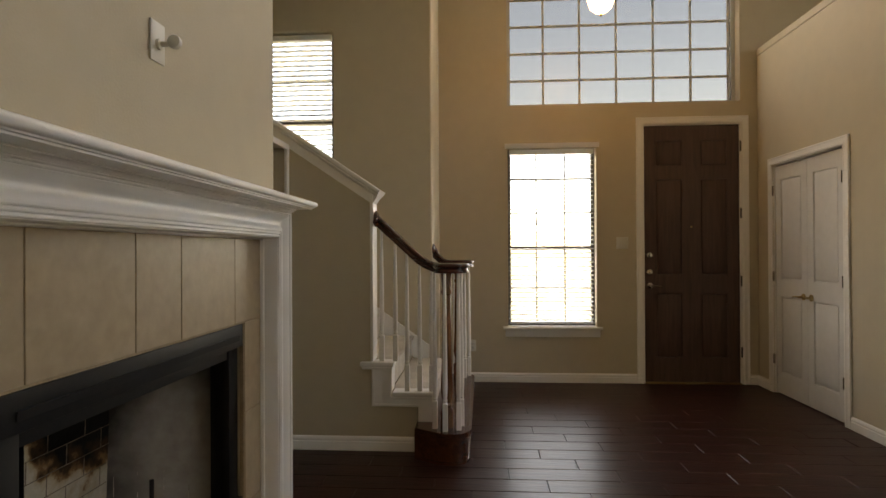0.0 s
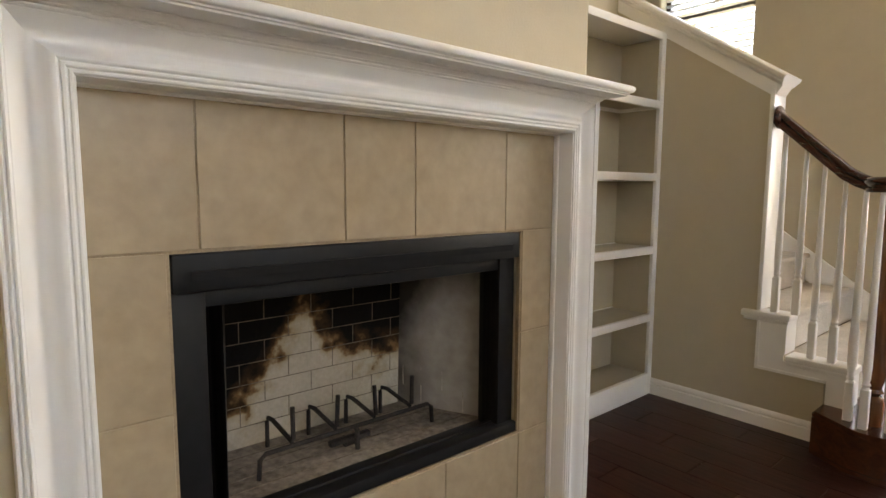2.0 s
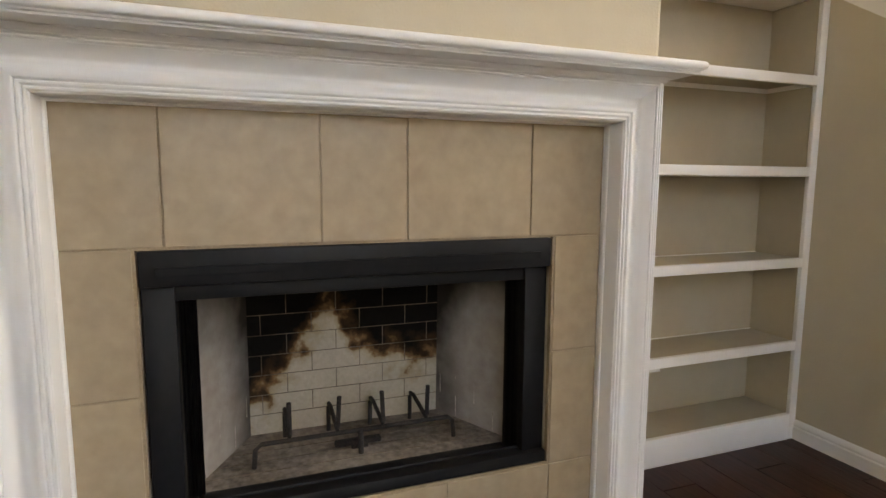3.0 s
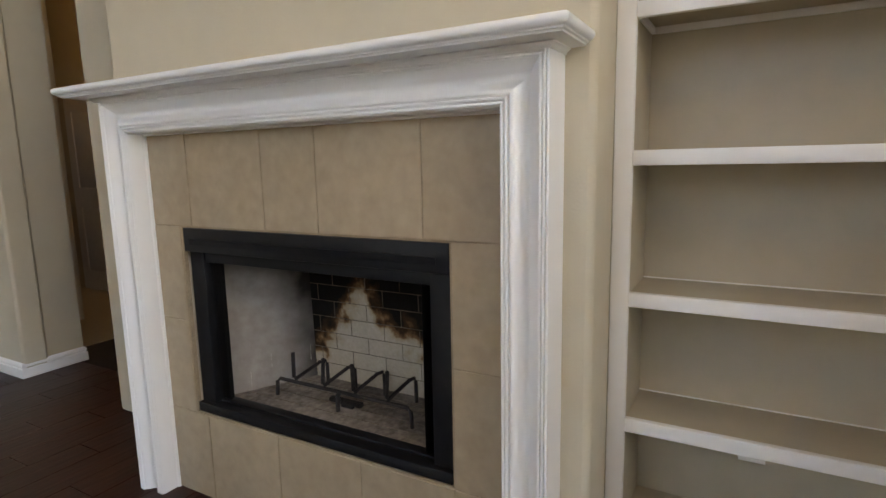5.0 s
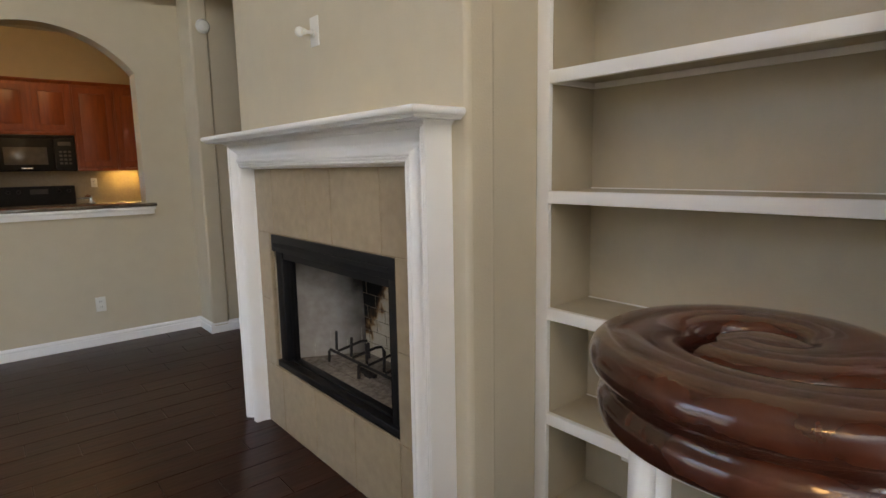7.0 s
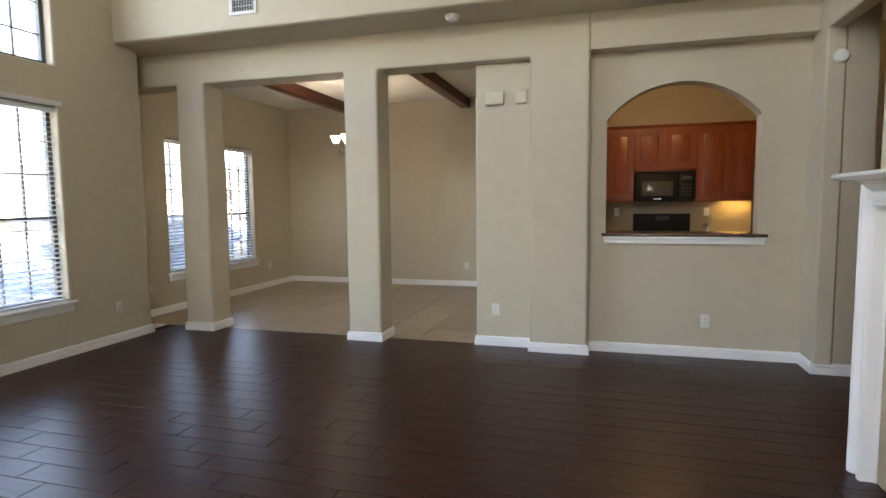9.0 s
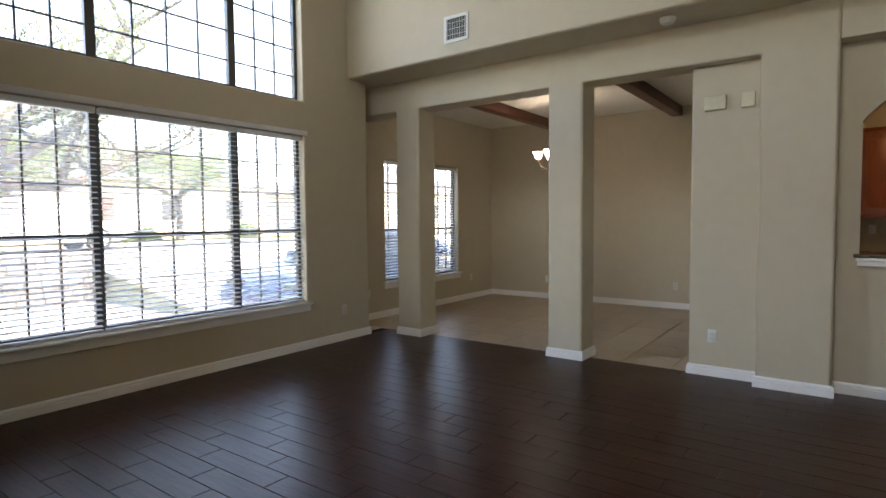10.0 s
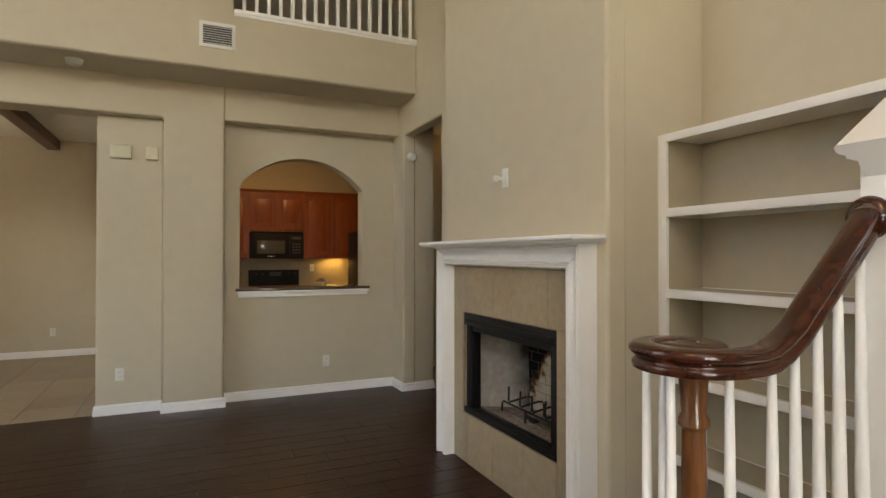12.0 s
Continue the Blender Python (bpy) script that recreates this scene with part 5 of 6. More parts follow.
loft_rail()
solid("floor_loft", boxed(-2.75, EAST, -3.6, UPPER - 0.13, 3.27, 3.51), CARPET, "loft floor edge with cream carpet", "floor", "structure")


def pass_ledge():
    s = thing("pass_through_ledge", (0.14, -1.2, 1.05), "granite topped ledge of the kitchen pass-through with white trim", "ledge")
    part("granite_top", boxed(-0.55, 0.80, -1.62, -1.085, 1.071, 1.098, 0.008), GRANITE, s, "polished speckled dark granite slab")
    part("trim", box(boxed(-0.54, 0.785, -1.1395, -1.092, 1.046, 1.0705, 0.006), -0.53, 0.775, -1.1395, -1.112, 1.010, 1.0465), TRIM, s)


pass_ledge()

# ---- dining room ----
for x in (2.955, 4.965):
    bm = boxed(x - 0.075, x + 0.075, DSOUTH + 0.004, -1.29, DTOP - 0.145, DTOP - 0.001, 0.008)
    solid("ceiling_beam", bm, BEAM, "dark reddish stained wooden ceiling beam", "beam", group="dining room beams")


def ceiling_register():
    v = thing("ceiling_vent", (2.38, -2.62, DTOP), "white metal ceiling air register", "vent")
    part("frame", boxed(2.25, 2.51, -2.70, -2.54, DTOP - 0.010, DTOP - 0.0005, 0.003), PLASTIC, v)
    for k in range(5):
        part("slat", boxed(2.27, 2.49, -2.685 + k * 0.03, -2.672 + k * 0.03, DTOP - 0.016, DTOP - 0.0105), PLASTIC, v)


ceiling_register()
SHADE = glow("lit_frosted_shade", (1.0, 0.93, 0.82), 1.1)


def chandelier():
    x, y, z = 4.13, -2.97, 2.17
    c = thing("chandelier", (x, y, DTOP), "bronze chandelier with lit white glass bell shades", "chandelier")
    part("canopy", lathe(bmesh.new(), [(0.065, DTOP - 0.001), (0.06, DTOP - 0.02), (0.02, DTOP - 0.035)], (x, y, 0), 20), FRAME, c)
    part("stem", lathe(bmesh.new(), [(0.0045, DTOP - 0.03), (0.0045, z + 0.25), (0.022, z + 0.22), (0.010, z + 0.18), (0.028, z + 0.08), (0.016, z - 0.02), (0.030, z - 0.07), (0.012, z - 0.12), (0.004, z - 0.15)], (x, y, 0), 16), FRAME, c)
    for k in range(5):
        a = 2 * math.pi * k / 5 + 0.4
        u = Vector((math.cos(a), math.sin(a), 0))
        p = Vector((x, y, z))
        arm = part("arm", tube(bmesh.new(), [p + u * r + Vector((0, 0, h)) for r, h in ((0.015, -0.04), (0.06, -0.09), (0.12, -0.10), (0.18, -0.06), (0.215, 0.0), (0.22, 0.03))], 0.008, 8), FRAME, c)
        part("scroll", tube(bmesh.new(), [p + u * r + Vector((0, 0, h)) for r, h in ((0.12, -0.10), (0.15, -0.13), (0.19, -0.12), (0.20, -0.09), (0.175, -0.08))], 0.005, 6), FRAME, arm)
        q = p + u * 0.22
        part("cup", lathe(bmesh.new(), [(0.012, 0.02), (0.028, 0.03), (0.032, 0.042), (0.014, 0.045)], q, 14), FRAME, arm)
        part("shade", lathe(bmesh.new(), [(0.022, 0.045), (0.038, 0.055), (0.050, 0.085), (0.056, 0.115), (0.075, 0.140), (0.070, 0.141), (0.052, 0.118), (0.044, 0.085), (0.020, 0.05)], q, 20), SHADE, arm, "lit white glass bell shade")


chandelier()

# ---- kitchen beyond the pass-through ----
YC = -4.22


def upper_cabinet(x0, x1, z0, z1, doors):
    c = thing("wall_cabinet", ((x0 + x1) / 2, YC, z0), "cherry stained wall cabinet with raised panel doors", "cabinet", "kitchen wall cabinets")
    part("body", boxed(x0 + 0.001, x1 - 0.001, -4.549, YC - 0.02, z0, z1), CHERRY, c)
    part("face_frame", boxed(x0 + 0.001, x1 - 0.001, YC - 0.0195, YC - 0.002, z0, z1), CHERRY, c)
    part("light_rail", boxed(x0 + 0.001, x1 - 0.001, YC - 0.02, YC - 0.003, z0 - 0.036, z0 - 0.0005, 0.003), CHERRY, c)
    w = (x1 - x0) / doors
    for k in range(doors):
        a, b = x0 + w * k + 0.018, x0 + w * (k + 1) - 0.018
        panel_leaf(c, "door", CHERRY, "y", YC + 0.016, a, b, z0 + 0.02, z1 - 0.035, [(a + 0.055, b - 0.055, z0 + 0.075, z1 - 0.09)], 0.016, 1)
    part("crown", sweep(bmesh.new(), [(x1 - 0.001, YC - 0.001, z1), (x0 + 0.001, YC - 0.001, z1)], [(-0.02, 0), (0.004, 0), (0.012, 0.012), (0.03, 0.03), (0.03, 0.04), (-0.02, 0.04)], (0, 0, 1)), CHERRY, c)


for x0, x1, z0, doors in ((0.385, 0.74, 1.405, 1), (-0.425, 0.385, 1.832, 2), (-0.86, -0.425, 1.405, 1), (-1.30, -0.86, 1.405, 1), (0.74, 1.20, 1.405, 1)):
    upper_cabinet(x0, x1, z0, 2.39, doors)


def microwave():
    m = thing("microwave", (-0.03, YC, 1.37), "black over-range microwave oven", "microwave")
    body = part("body", boxed(-0.415, 0.355, -4.545, YC + 0.03, 1.375, 1.792, 0.006), BLACK, m)
    part("door", boxed(-0.20, 0.345, YC + 0.031, YC + 0.055, 1.385, 1.75, 0.008), BLACK, m)
    part("window", boxed(-0.13, 0.28, YC + 0.0555, YC + 0.058, 1.45, 1.65, 0.002), SMOKED, m, "dark grey glass window")
    pan = part("control_panel", boxed(-0.405, -0.205, YC + 0.031, YC + 0.053, 1.385, 1.75, 0.006), BLACK, m)
    part("display", boxed(-0.37, -0.24, YC + 0.0535, YC + 0.055, 1.67, 1.715), SMOKED, pan)
    for r in range(4):
        for k in range(3):
            part("button", boxed(-0.365 + k * 0.045, -0.335 + k * 0.045, YC + 0.0535, YC + 0.055, 1.45 + r * 0.045, 1.475 + r * 0.045), SMOKED, pan)
    part("vent_grille", boxed(-0.405, 0.345, YC + 0.031, YC + 0.05, 1.755, 1.788, 0.003), BLACK, m)
    part("badge", boxed(0.02, 0.13, YC + 0.0585, YC + 0.060, 1.402, 1.416), CHROME, m)


SMOKED = mat("smoked_glass", (0.10, 0.10, 0.10), 0.15, scale=6, vary=0.1)
microwave()


def stove():
    s = thing("stove", (-0.03, -4.2, 0), "black electric range with back panel", "stove")
    part("body", boxed(-0.40, 0.36, -4.545, -3.90, 0.0, 0.905, 0.006), BLACK, s)
    part("cooktop", boxed(-0.405, 0.365, -4.54, -3.885, 0.906, 0.922, 0.005), BLACK, s)
    bp = part("back_panel", boxed(-0.40, 0.37, -4.545, -4.46, 0.923, 1.195, 0.012), BLACK, s)
    for x in (-0.33, -0.23, 0.17, 0.27):
        part("knob", lathe(bmesh.new(), [(0.022, 0.0), (0.022, 0.012), (0.016, 0.024), (0.008, 0.025)], (x, -4.4595, 1.13), 16, "y"), BLACK, bp)
    part("clock", boxed(-0.12, 0.06, -4.4598, -4.457, 1.10, 1.16), SMOKED, bp)


stove()


def base_cabinet(x0, x1):
    c = thing("base_cabinet", ((x0 + x1) / 2, -3.95, 0), "cherry stained base cabinet with panel doors", "cabinet", "kitchen base cabinets")
    part("body", boxed(x0 + 0.001, x1 - 0.001, -4.545, -3.95, 0.1, 0.875), CHERRY, c)
    panel_leaf(c, "door", CHERRY, "y", -3.932, x0 + 0.02, x1 - 0.02, 0.12, 0.70, [(x0 + 0.08, x1 - 0.08, 0.18, 0.64)], 0.017, 1)


for a, b in ((0.37, 0.80), (0.80, 1.23), (-0.84, -0.41), (-1.27, -0.84)):
    base_cabinet(a, b)
for a, b in ((0.369, 1.54), (-1.54, -0.409)):
    solid("countertop", boxed(a, b, -4.545, -3.92, 0.877, 0.915, 0.006), GRANITE, "polished dark granite kitchen countertop", "countertop", group="kitchen countertops")
solid("backsplash", boxed(-1.54, 1.54, -4.549, -4.538, 0.917, 1.404), SPLASH, "beige tile kitchen backsplash", "backsplash", "structure")
for u in (0.60, -0.62):
    outlet("y", -4.5375, u, 1.22, 1)


def refrigerator():
    r = thing("refrigerator", (-1.2, -3.0, 0), "black refrigerator at the kitchen side wall", "refrigerator")
    part("body", boxed(-1.58, -1.06, -3.75, -2.90, 0.02, 1.78, 0.015), BLACK, r)
    part("door", boxed(-1.055, -1.01, -3.74, -2.91, 0.05, 1.77, 0.012), BLACK, r)
    part("handle", tube(bmesh.new(), [(-1.005, -3.0, 0.7), (-0.97, -3.0, 0.72), (-0.97, -3.0, 1.45), (-1.005, -3.0, 1.47)], 0.012), BLACK, r)


refrigerator()


def faucet():
    f = thing("kitchen_faucet", (-0.1, -1.50, 1.098), "polished chrome kitchen faucet behind the ledge", "faucet")
    part("base", lathe(bmesh.new(), [(0.03, 1.099), (0.028, 1.105), (0.018, 1.116), (0.014, 1.138)], (-0.16, -1.55, 0), 18), CHROME, f)
    part("spout", tube(bmesh.new(), [(-0.16, -1.55, 1.127), (-0.16, -1.56, 1.152), (-0.15, -1.62, 1.157), (-0.14, -1.70, 1.143)], 0.011, 10), CHROME, f)
    part("handle", tube(bmesh.new(), [(-0.16, -1.55, 1.138), (-0.11, -1.54, 1.143), (-0.06, -1.535, 1.141)], 0.009, 8, 0.006), CHROME, f)


faucet()


def undercabinet_lamp():
    l = thing("undercabinet_light", (-0.98, -4.40, 1.395), "lit warm undercabinet light strip", "light")
    part("housing", boxed(-1.17, -0.79, -4.44, -4.36, 1.380, 1.4045, 0.004), PLASTIC, l)
    part("diffuser", boxed(-1.15, -0.81, -4.43, -4.37, 1.3735, 1.3795), glow("warm_lit_diffuser", (1.0, 0.66, 0.20), 1.8), l, "glowing warm diffuser")


undercabinet_lamp()


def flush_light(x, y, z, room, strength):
    l = thing("unseen_ceiling_light", (x, y, z), "lit flush glass ceiling light, added out of view, in the " + room, "light", "flush ceiling lights")
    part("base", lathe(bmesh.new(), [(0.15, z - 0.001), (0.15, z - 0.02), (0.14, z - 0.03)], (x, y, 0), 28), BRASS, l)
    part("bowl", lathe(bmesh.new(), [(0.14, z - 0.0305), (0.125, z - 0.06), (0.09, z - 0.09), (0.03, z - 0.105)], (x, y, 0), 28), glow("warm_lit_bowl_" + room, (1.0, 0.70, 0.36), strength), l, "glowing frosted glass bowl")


# hall lamp out of view, placed to account for the warm light there
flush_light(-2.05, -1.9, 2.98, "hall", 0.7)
# kitchen lamp added out of view to brighten the cabinets
flush_light(0.1, -2.7, DTOP - 0.01, "kitchen", 3.8)


def foyer_pendant():
    x, y, z = 1.33, 4.70, 3.19
    p = thing("pendant_light", (x, y, TOP), "lit brass foyer pendant with a glass bowl", "pendant light")
    part("chain", lathe(bmesh.new(), [(0.006, z + 0.32), (0.006, TOP - 0.03)], (x, y, 0), 8), BRASS, p)
    part("canopy", lathe(bmesh.new(), [(0.02, TOP - 0.04), (0.06, TOP - 0.02), (0.065, TOP - 0.001)], (x, y, 0), 20), BRASS, p)
    part("crown", lathe(bmesh.new(), [(0.11, z + 0.17), (0.105, z + 0.20), (0.04, z + 0.27), (0.015, z + 0.33)], (x, y, 0), 24), BRASS, p)
    part("bowl", lathe(bmesh.new(), [(0.012, z - 0.002), (0.05, z + 0.008), (0.085, z + 0.04), (0.105, z + 0.10), (0.108, z + 0.1695)], (x, y, 0), 28), glow("lit_amber_bowl", (1.0, 0.60, 0.24), 2.4), p, "glowing amber glass bowl")
    part("finial", lathe(bmesh.new(), [(0.004, z - 0.03), (0.012, z - 0.02), (0.006, z - 0.0025)], (x, y, 0), 12), BRASS, p)


foyer_pendant()


# ---- hall door ----
def hall_door():
    d = thing("door_3", (-2.44, -2.75, 0), "cream panelled hall door, closed", "door", kind="structure")
    ps = [(-3.02, -2.50, 1.05, 1.80), (-3.02, -2.50, 0.20, 0.86)]
    panel_leaf(d, "door_leaf", DOORWHITE, "x", -2.425, -3.13, -2.39, 0.012, 1.96, ps, 0.02, 1)
    for z in (1.7, 1.0, 0.35):
        part("hinge", boxed(-2.448, -2.418, -2.386, -2.374, z - 0.045, z + 0.045, 0.002), FRAME, d)


hall_door()


def dark_hall_door():
    d = thing("door_4", (-2.05, -3.39, 0), "tall dark stained wooden door ending the hall", "door", kind="structure")
    panel_leaf(d, "door_leaf", DOORBROWN, "y", -3.375, -2.42, -1.79, 0.012, 2.72, [(-2.34, -2.14, 1.2, 2.5), (-2.07, -1.87, 1.2, 2.5), (-2.34, -2.14, 0.25, 1.0), (-2.07, -1.87, 0.25, 1.0)], 0.024, 1)


dark_hall_door()

# ---- outside ----
LAWN = mat("dry_lawn", (0.30, 0.27, 0.16), 0.95, scale=6, bump=0.8, bump_scale=60, spec=0.1, second=(0.20, 0.19, 0.10))
CONCRETE = mat("pale_concrete", (0.55, 0.53, 0.49), 0.85, scale=5, vary=0.06, bump=0.3, bump_scale=80, spec=0.2)
ASPHALT = mat("asphalt", (0.07, 0.07, 0.07), 0.9, scale=20, vary=0.12, bump=0.4, bump_scale=150, spec=0.2)
STONE = mat("tan_block_stone", (0.36, 0.31, 0.25), 0.9, scale=9, bump=0.7, bump_scale=50, spec=0.2, second=(0.25, 0.21, 0.17), island=0.18)
BARK = mat("oak_bark", (0.11, 0.09, 0.07), 0.95, scale=20, vary=0.3, bump=1.0, bump_scale=60, spec=0.1)
LEAF = mat("oak_leaf", (0.085, 0.115, 0.035), 0.6, scale=20, vary=0.3, spec=0.3, island=0.25)
ln, ll = LEAF.node_tree.nodes, LEAF.node_tree.links
tl, mxs = ln.new("ShaderNodeBsdfTranslucent"), ln.new("ShaderNodeMixShader")
tl.inputs[0].default_value, mxs.inputs[0].default_value = (0.16, 0.20, 0.05, 1), 0.5
ll.new(ln["Principled BSDF"].outputs[0], mxs.inputs[1]), ll.new(tl.outputs[0], mxs.inputs[2]), ll.new(mxs.outputs[0], ln["Material Output"].inputs["Surface"])
CARWHITE = mat("white_car_paint", (0.78, 0.78, 0.78), 0.2, scale=3, vary=0.02, coat=0.6)
CARBLUE = mat("blue_car_paint", (0.02, 0.045, 0.13), 0.2, scale=3, vary=0.05, coat=0.6)
TYRE = mat("black_tyre_rubber", (0.02, 0.02, 0.02), 0.8, scale=30, vary=0.1)
CARGLASS = mat("dark_car_glass", (0.02, 0.024, 0.028), 0.12, scale=4, vary=0.05, spec=0.3)
SIDING = mat("tan_siding", (0.55, 0.47, 0.36), 0.8, scale=4, vary=0.06, bump=0.2, spec=0.2)
ROOF = mat("grey_shingle", (0.14, 0.13, 0.12), 0.95, scale=20, vary=0.2, bump=0.6, bump_scale=70, spec=0.1)


def ground_sheet():
    """One sheet: the level yard by the house, rising to the street and on to the horizon."""
    bm = bmesh.new()
    xs = [-3000, -300, -60, -20, 5.0, 9.0, 13.45, 13.6, 15.2, 26.0, 40.0, 80.0, 300, 3000]
    ys = [-3000, -300, -60, -20, -10, -1.2, -0.95, 12, 40, 300, 3000]

    def hgt(x, y):
        if x <= 9.0:
            return -0.25
        if x < 13.5:
            return -0.25 if y > -1.0 else 0.36
        return 0.58 if y > -1.0 or x >= 15 else 0.38

    v = [[bm.verts.new((x, y, hgt(x, y))) for y in ys] for x in xs]
    for i in range(len(xs) - 1):
        for k in range(len(ys) - 1):
            bm.faces.new((v[i][k], v[i + 1][k], v[i + 1][k + 1], v[i][k + 1]))
    return solid("ground", bm, LAWN, "dry sunlit lawn around the house", "ground", "structure")


ground_sheet()
solid("road", boxed(15.5, 22.5, -60, 60, 0.30, 0.595), ASPHALT, "grey asphalt street", "road", "structure")
solid("pavement", boxed(13.9, 15.1, -60, 60, 0.30, 0.64), CONCRETE, "pale concrete pavement along the street", "pavement", "structure")
solid("kerb", boxed(15.25, 15.5, -60, 60, 0.30, 0.70), CONCRETE, "pale concrete kerb", "kerb", "structure")
solid("patio", boxed(5.75, 13.4, -0.9, 9, -0.30, -0.235), CONCRETE, "pale sunlit concrete yard by the house", "pavement", "structure")


def driveway():
    bm = bmesh.new()
    a = [bm.verts.new(p) for p in ((6.6, -10, -0.22), (6.6, -0.95, -0.22), (9.0, -0.95, -0.22), (9.0, -10, -0.22), (15.2, -0.95, 0.68), (15.2, -10, 0.68))]
    bm.faces.new((a[0], a[1], a[2], a[3])), bm.faces.new((a[3], a[2], a[4], a[5]))
    bmesh.ops.solidify(bm, geom=bm.faces[:], thickness=0.08)
    return solid("driveway", bm, CONCRETE, "pale sunlit concrete driveway", "driveway", "structure")


driveway()
stones = thing("retaining_wall", (13.5, 4, -0.25), "low retaining wall of tan stone blocks", "stone wall")
rng = random.Random(4)
for r in range(6):
    y = -0.95 - 0.2 * (r % 2)
    while y < 9.0:
        w = rng.uniform(0.28, 0.5)
        part("stone", boxed(13.38 + rng.uniform(-0.015, 0.015), 13.62, y + 0.006, y + w - 0.006, -0.25 + 0.17 * r + 0.004, -0.25 + 0.17 * (r + 1) - 0.004, 0.014, 1), STONE, stones)
        y += w


def car(at, turn, paint, label):
    """A parked saloon car: shell, glass house, wheels, lamps."""
    m = Matrix.Translation(at) @ Matrix.Rotation(radians(turn), 4, "Z")
    c = new("parked_car")
    c.matrix_basis = m
    tagged(c, label, "car")

    def add(name, bm, material, lab="", parent=None):
        ob = new(name, finish(bm, material, name))
        ob.parent = parent or c
        if lab:
            ob["label"] = lab
        return ob

    side = [(-2.3, 0.35), (-2.34, 0.62), (-2.2, 0.88), (-1.45, 0.98), (-0.2, 1.0), (0.95, 0.95), (1.9, 0.82), (2.28, 0.62), (2.3, 0.35), (1.8, 0.28), (-1.8, 0.28)]
    top = [(-1.75, 0.96), (-1.05, 1.38), (-0.3, 1.46), (0.35, 1.40), (1.15, 0.94)]

    def shell(outline, half, half_top, z_top):
        bm = bmesh.new()
        rows = []
        for y in (-1, 1):
            rows.append([bm.verts.new((x, y * (half + (half_top - half) * max(0, (z - 0.95)) / 0.5), z)) for x, z in outline])
        bm.faces.new(rows[0]), bm.faces.new(rows[1][::-1])
        n = len(outline)
        for k in range(n):
            bm.faces.new((rows[0][k], rows[0][(k + 1) % n], rows[1][(k + 1) % n], rows[1][k]))
        bmesh.ops.bevel(bm, geom=bm.edges[:], offset=0.05, segments=3, affect="EDGES", profile=0.6)
        return bm

    body = add("body", shell(side, 0.9, 0.9, 1.0), paint)
    add("cabin", shell(top, 0.86, 0.60, 1.46), paint)
    for s in (-1, 1):
        for pts in ([(-1.45, 1.02), (-1.0, 1.31), (-0.35, 1.38), (-0.35, 1.01)], [(-0.27, 1.01), (-0.27, 1.38), (0.30, 1.33), (0.92, 0.99)]):
            bm = bmesh.new()
            f = bm.faces.new([bm.verts.new((x, s * (0.895 - (z - 0.95) * 0.52), z)) for x, z in pts])
            bmesh.ops.solidify(bm, geom=[f], thickness=0.012)
            add("side_window", bm, CARGLASS, "dark tinted car window")
        add("mirror", boxed(0.78, 0.92, s * 0.92 - 0.07, s * 0.92 + 0.07, 0.98, 1.10, 0.03), paint)
        add("headlight", boxed(2.02, 2.24, s * 0.66 - 0.16, s * 0.66 + 0.16, 0.62, 0.74, 0.03), CARGLASS)
        for x in (-1.42, 1.42):
            w = add("wheel", lathe(bmesh.new(), [(0.26, -0.10), (0.32, -0.09), (0.335, 0.0), (0.32, 0.09), (0.26, 0.10)], (x, s * 0.84, 0.335), 28, "y"), TYRE, "black rubber tyre")
            add("rim", lathe(bmesh.new(), [(0.22, 0.0), (0.21, s * 0.108), (0.05, s * 0.115), (0.02, s * 0.12)], (x, s * 0.84, 0.335), 20, "y"), CHROME, "silver alloy rim", w)
    for pts, nm in (([(-1.70, 1.0), (-1.08, 1.36)], "rear_window"), ([(1.10, 0.98), (0.40, 1.37)], "windscreen")):
        bm = bmesh.new()
        (x0, z0), (x1, z1) = pts
        o = 0.03 if nm == "windscreen" else -0.03
        f = bm.faces.new([bm.verts.new(p) for p in ((x0 + o, -0.78, z0 + 0.02), (x0 + o, 0.78, z0 + 0.02), (x1 + o, 0.58, z1 + 0.02), (x1 + o, -0.58, z1 + 0.02))])
        bmesh.ops.solidify(bm, geom=[f], thickness=0.012)
        add(nm, bm, CARGLASS)
    return c


car((18.6, -1.3, 0.595), -90, CARWHITE, "white parked saloon car at the street kerb")
car((7.75, -2.95, -0.22), 92, CARBLUE, "dark blue parked car on the driveway")


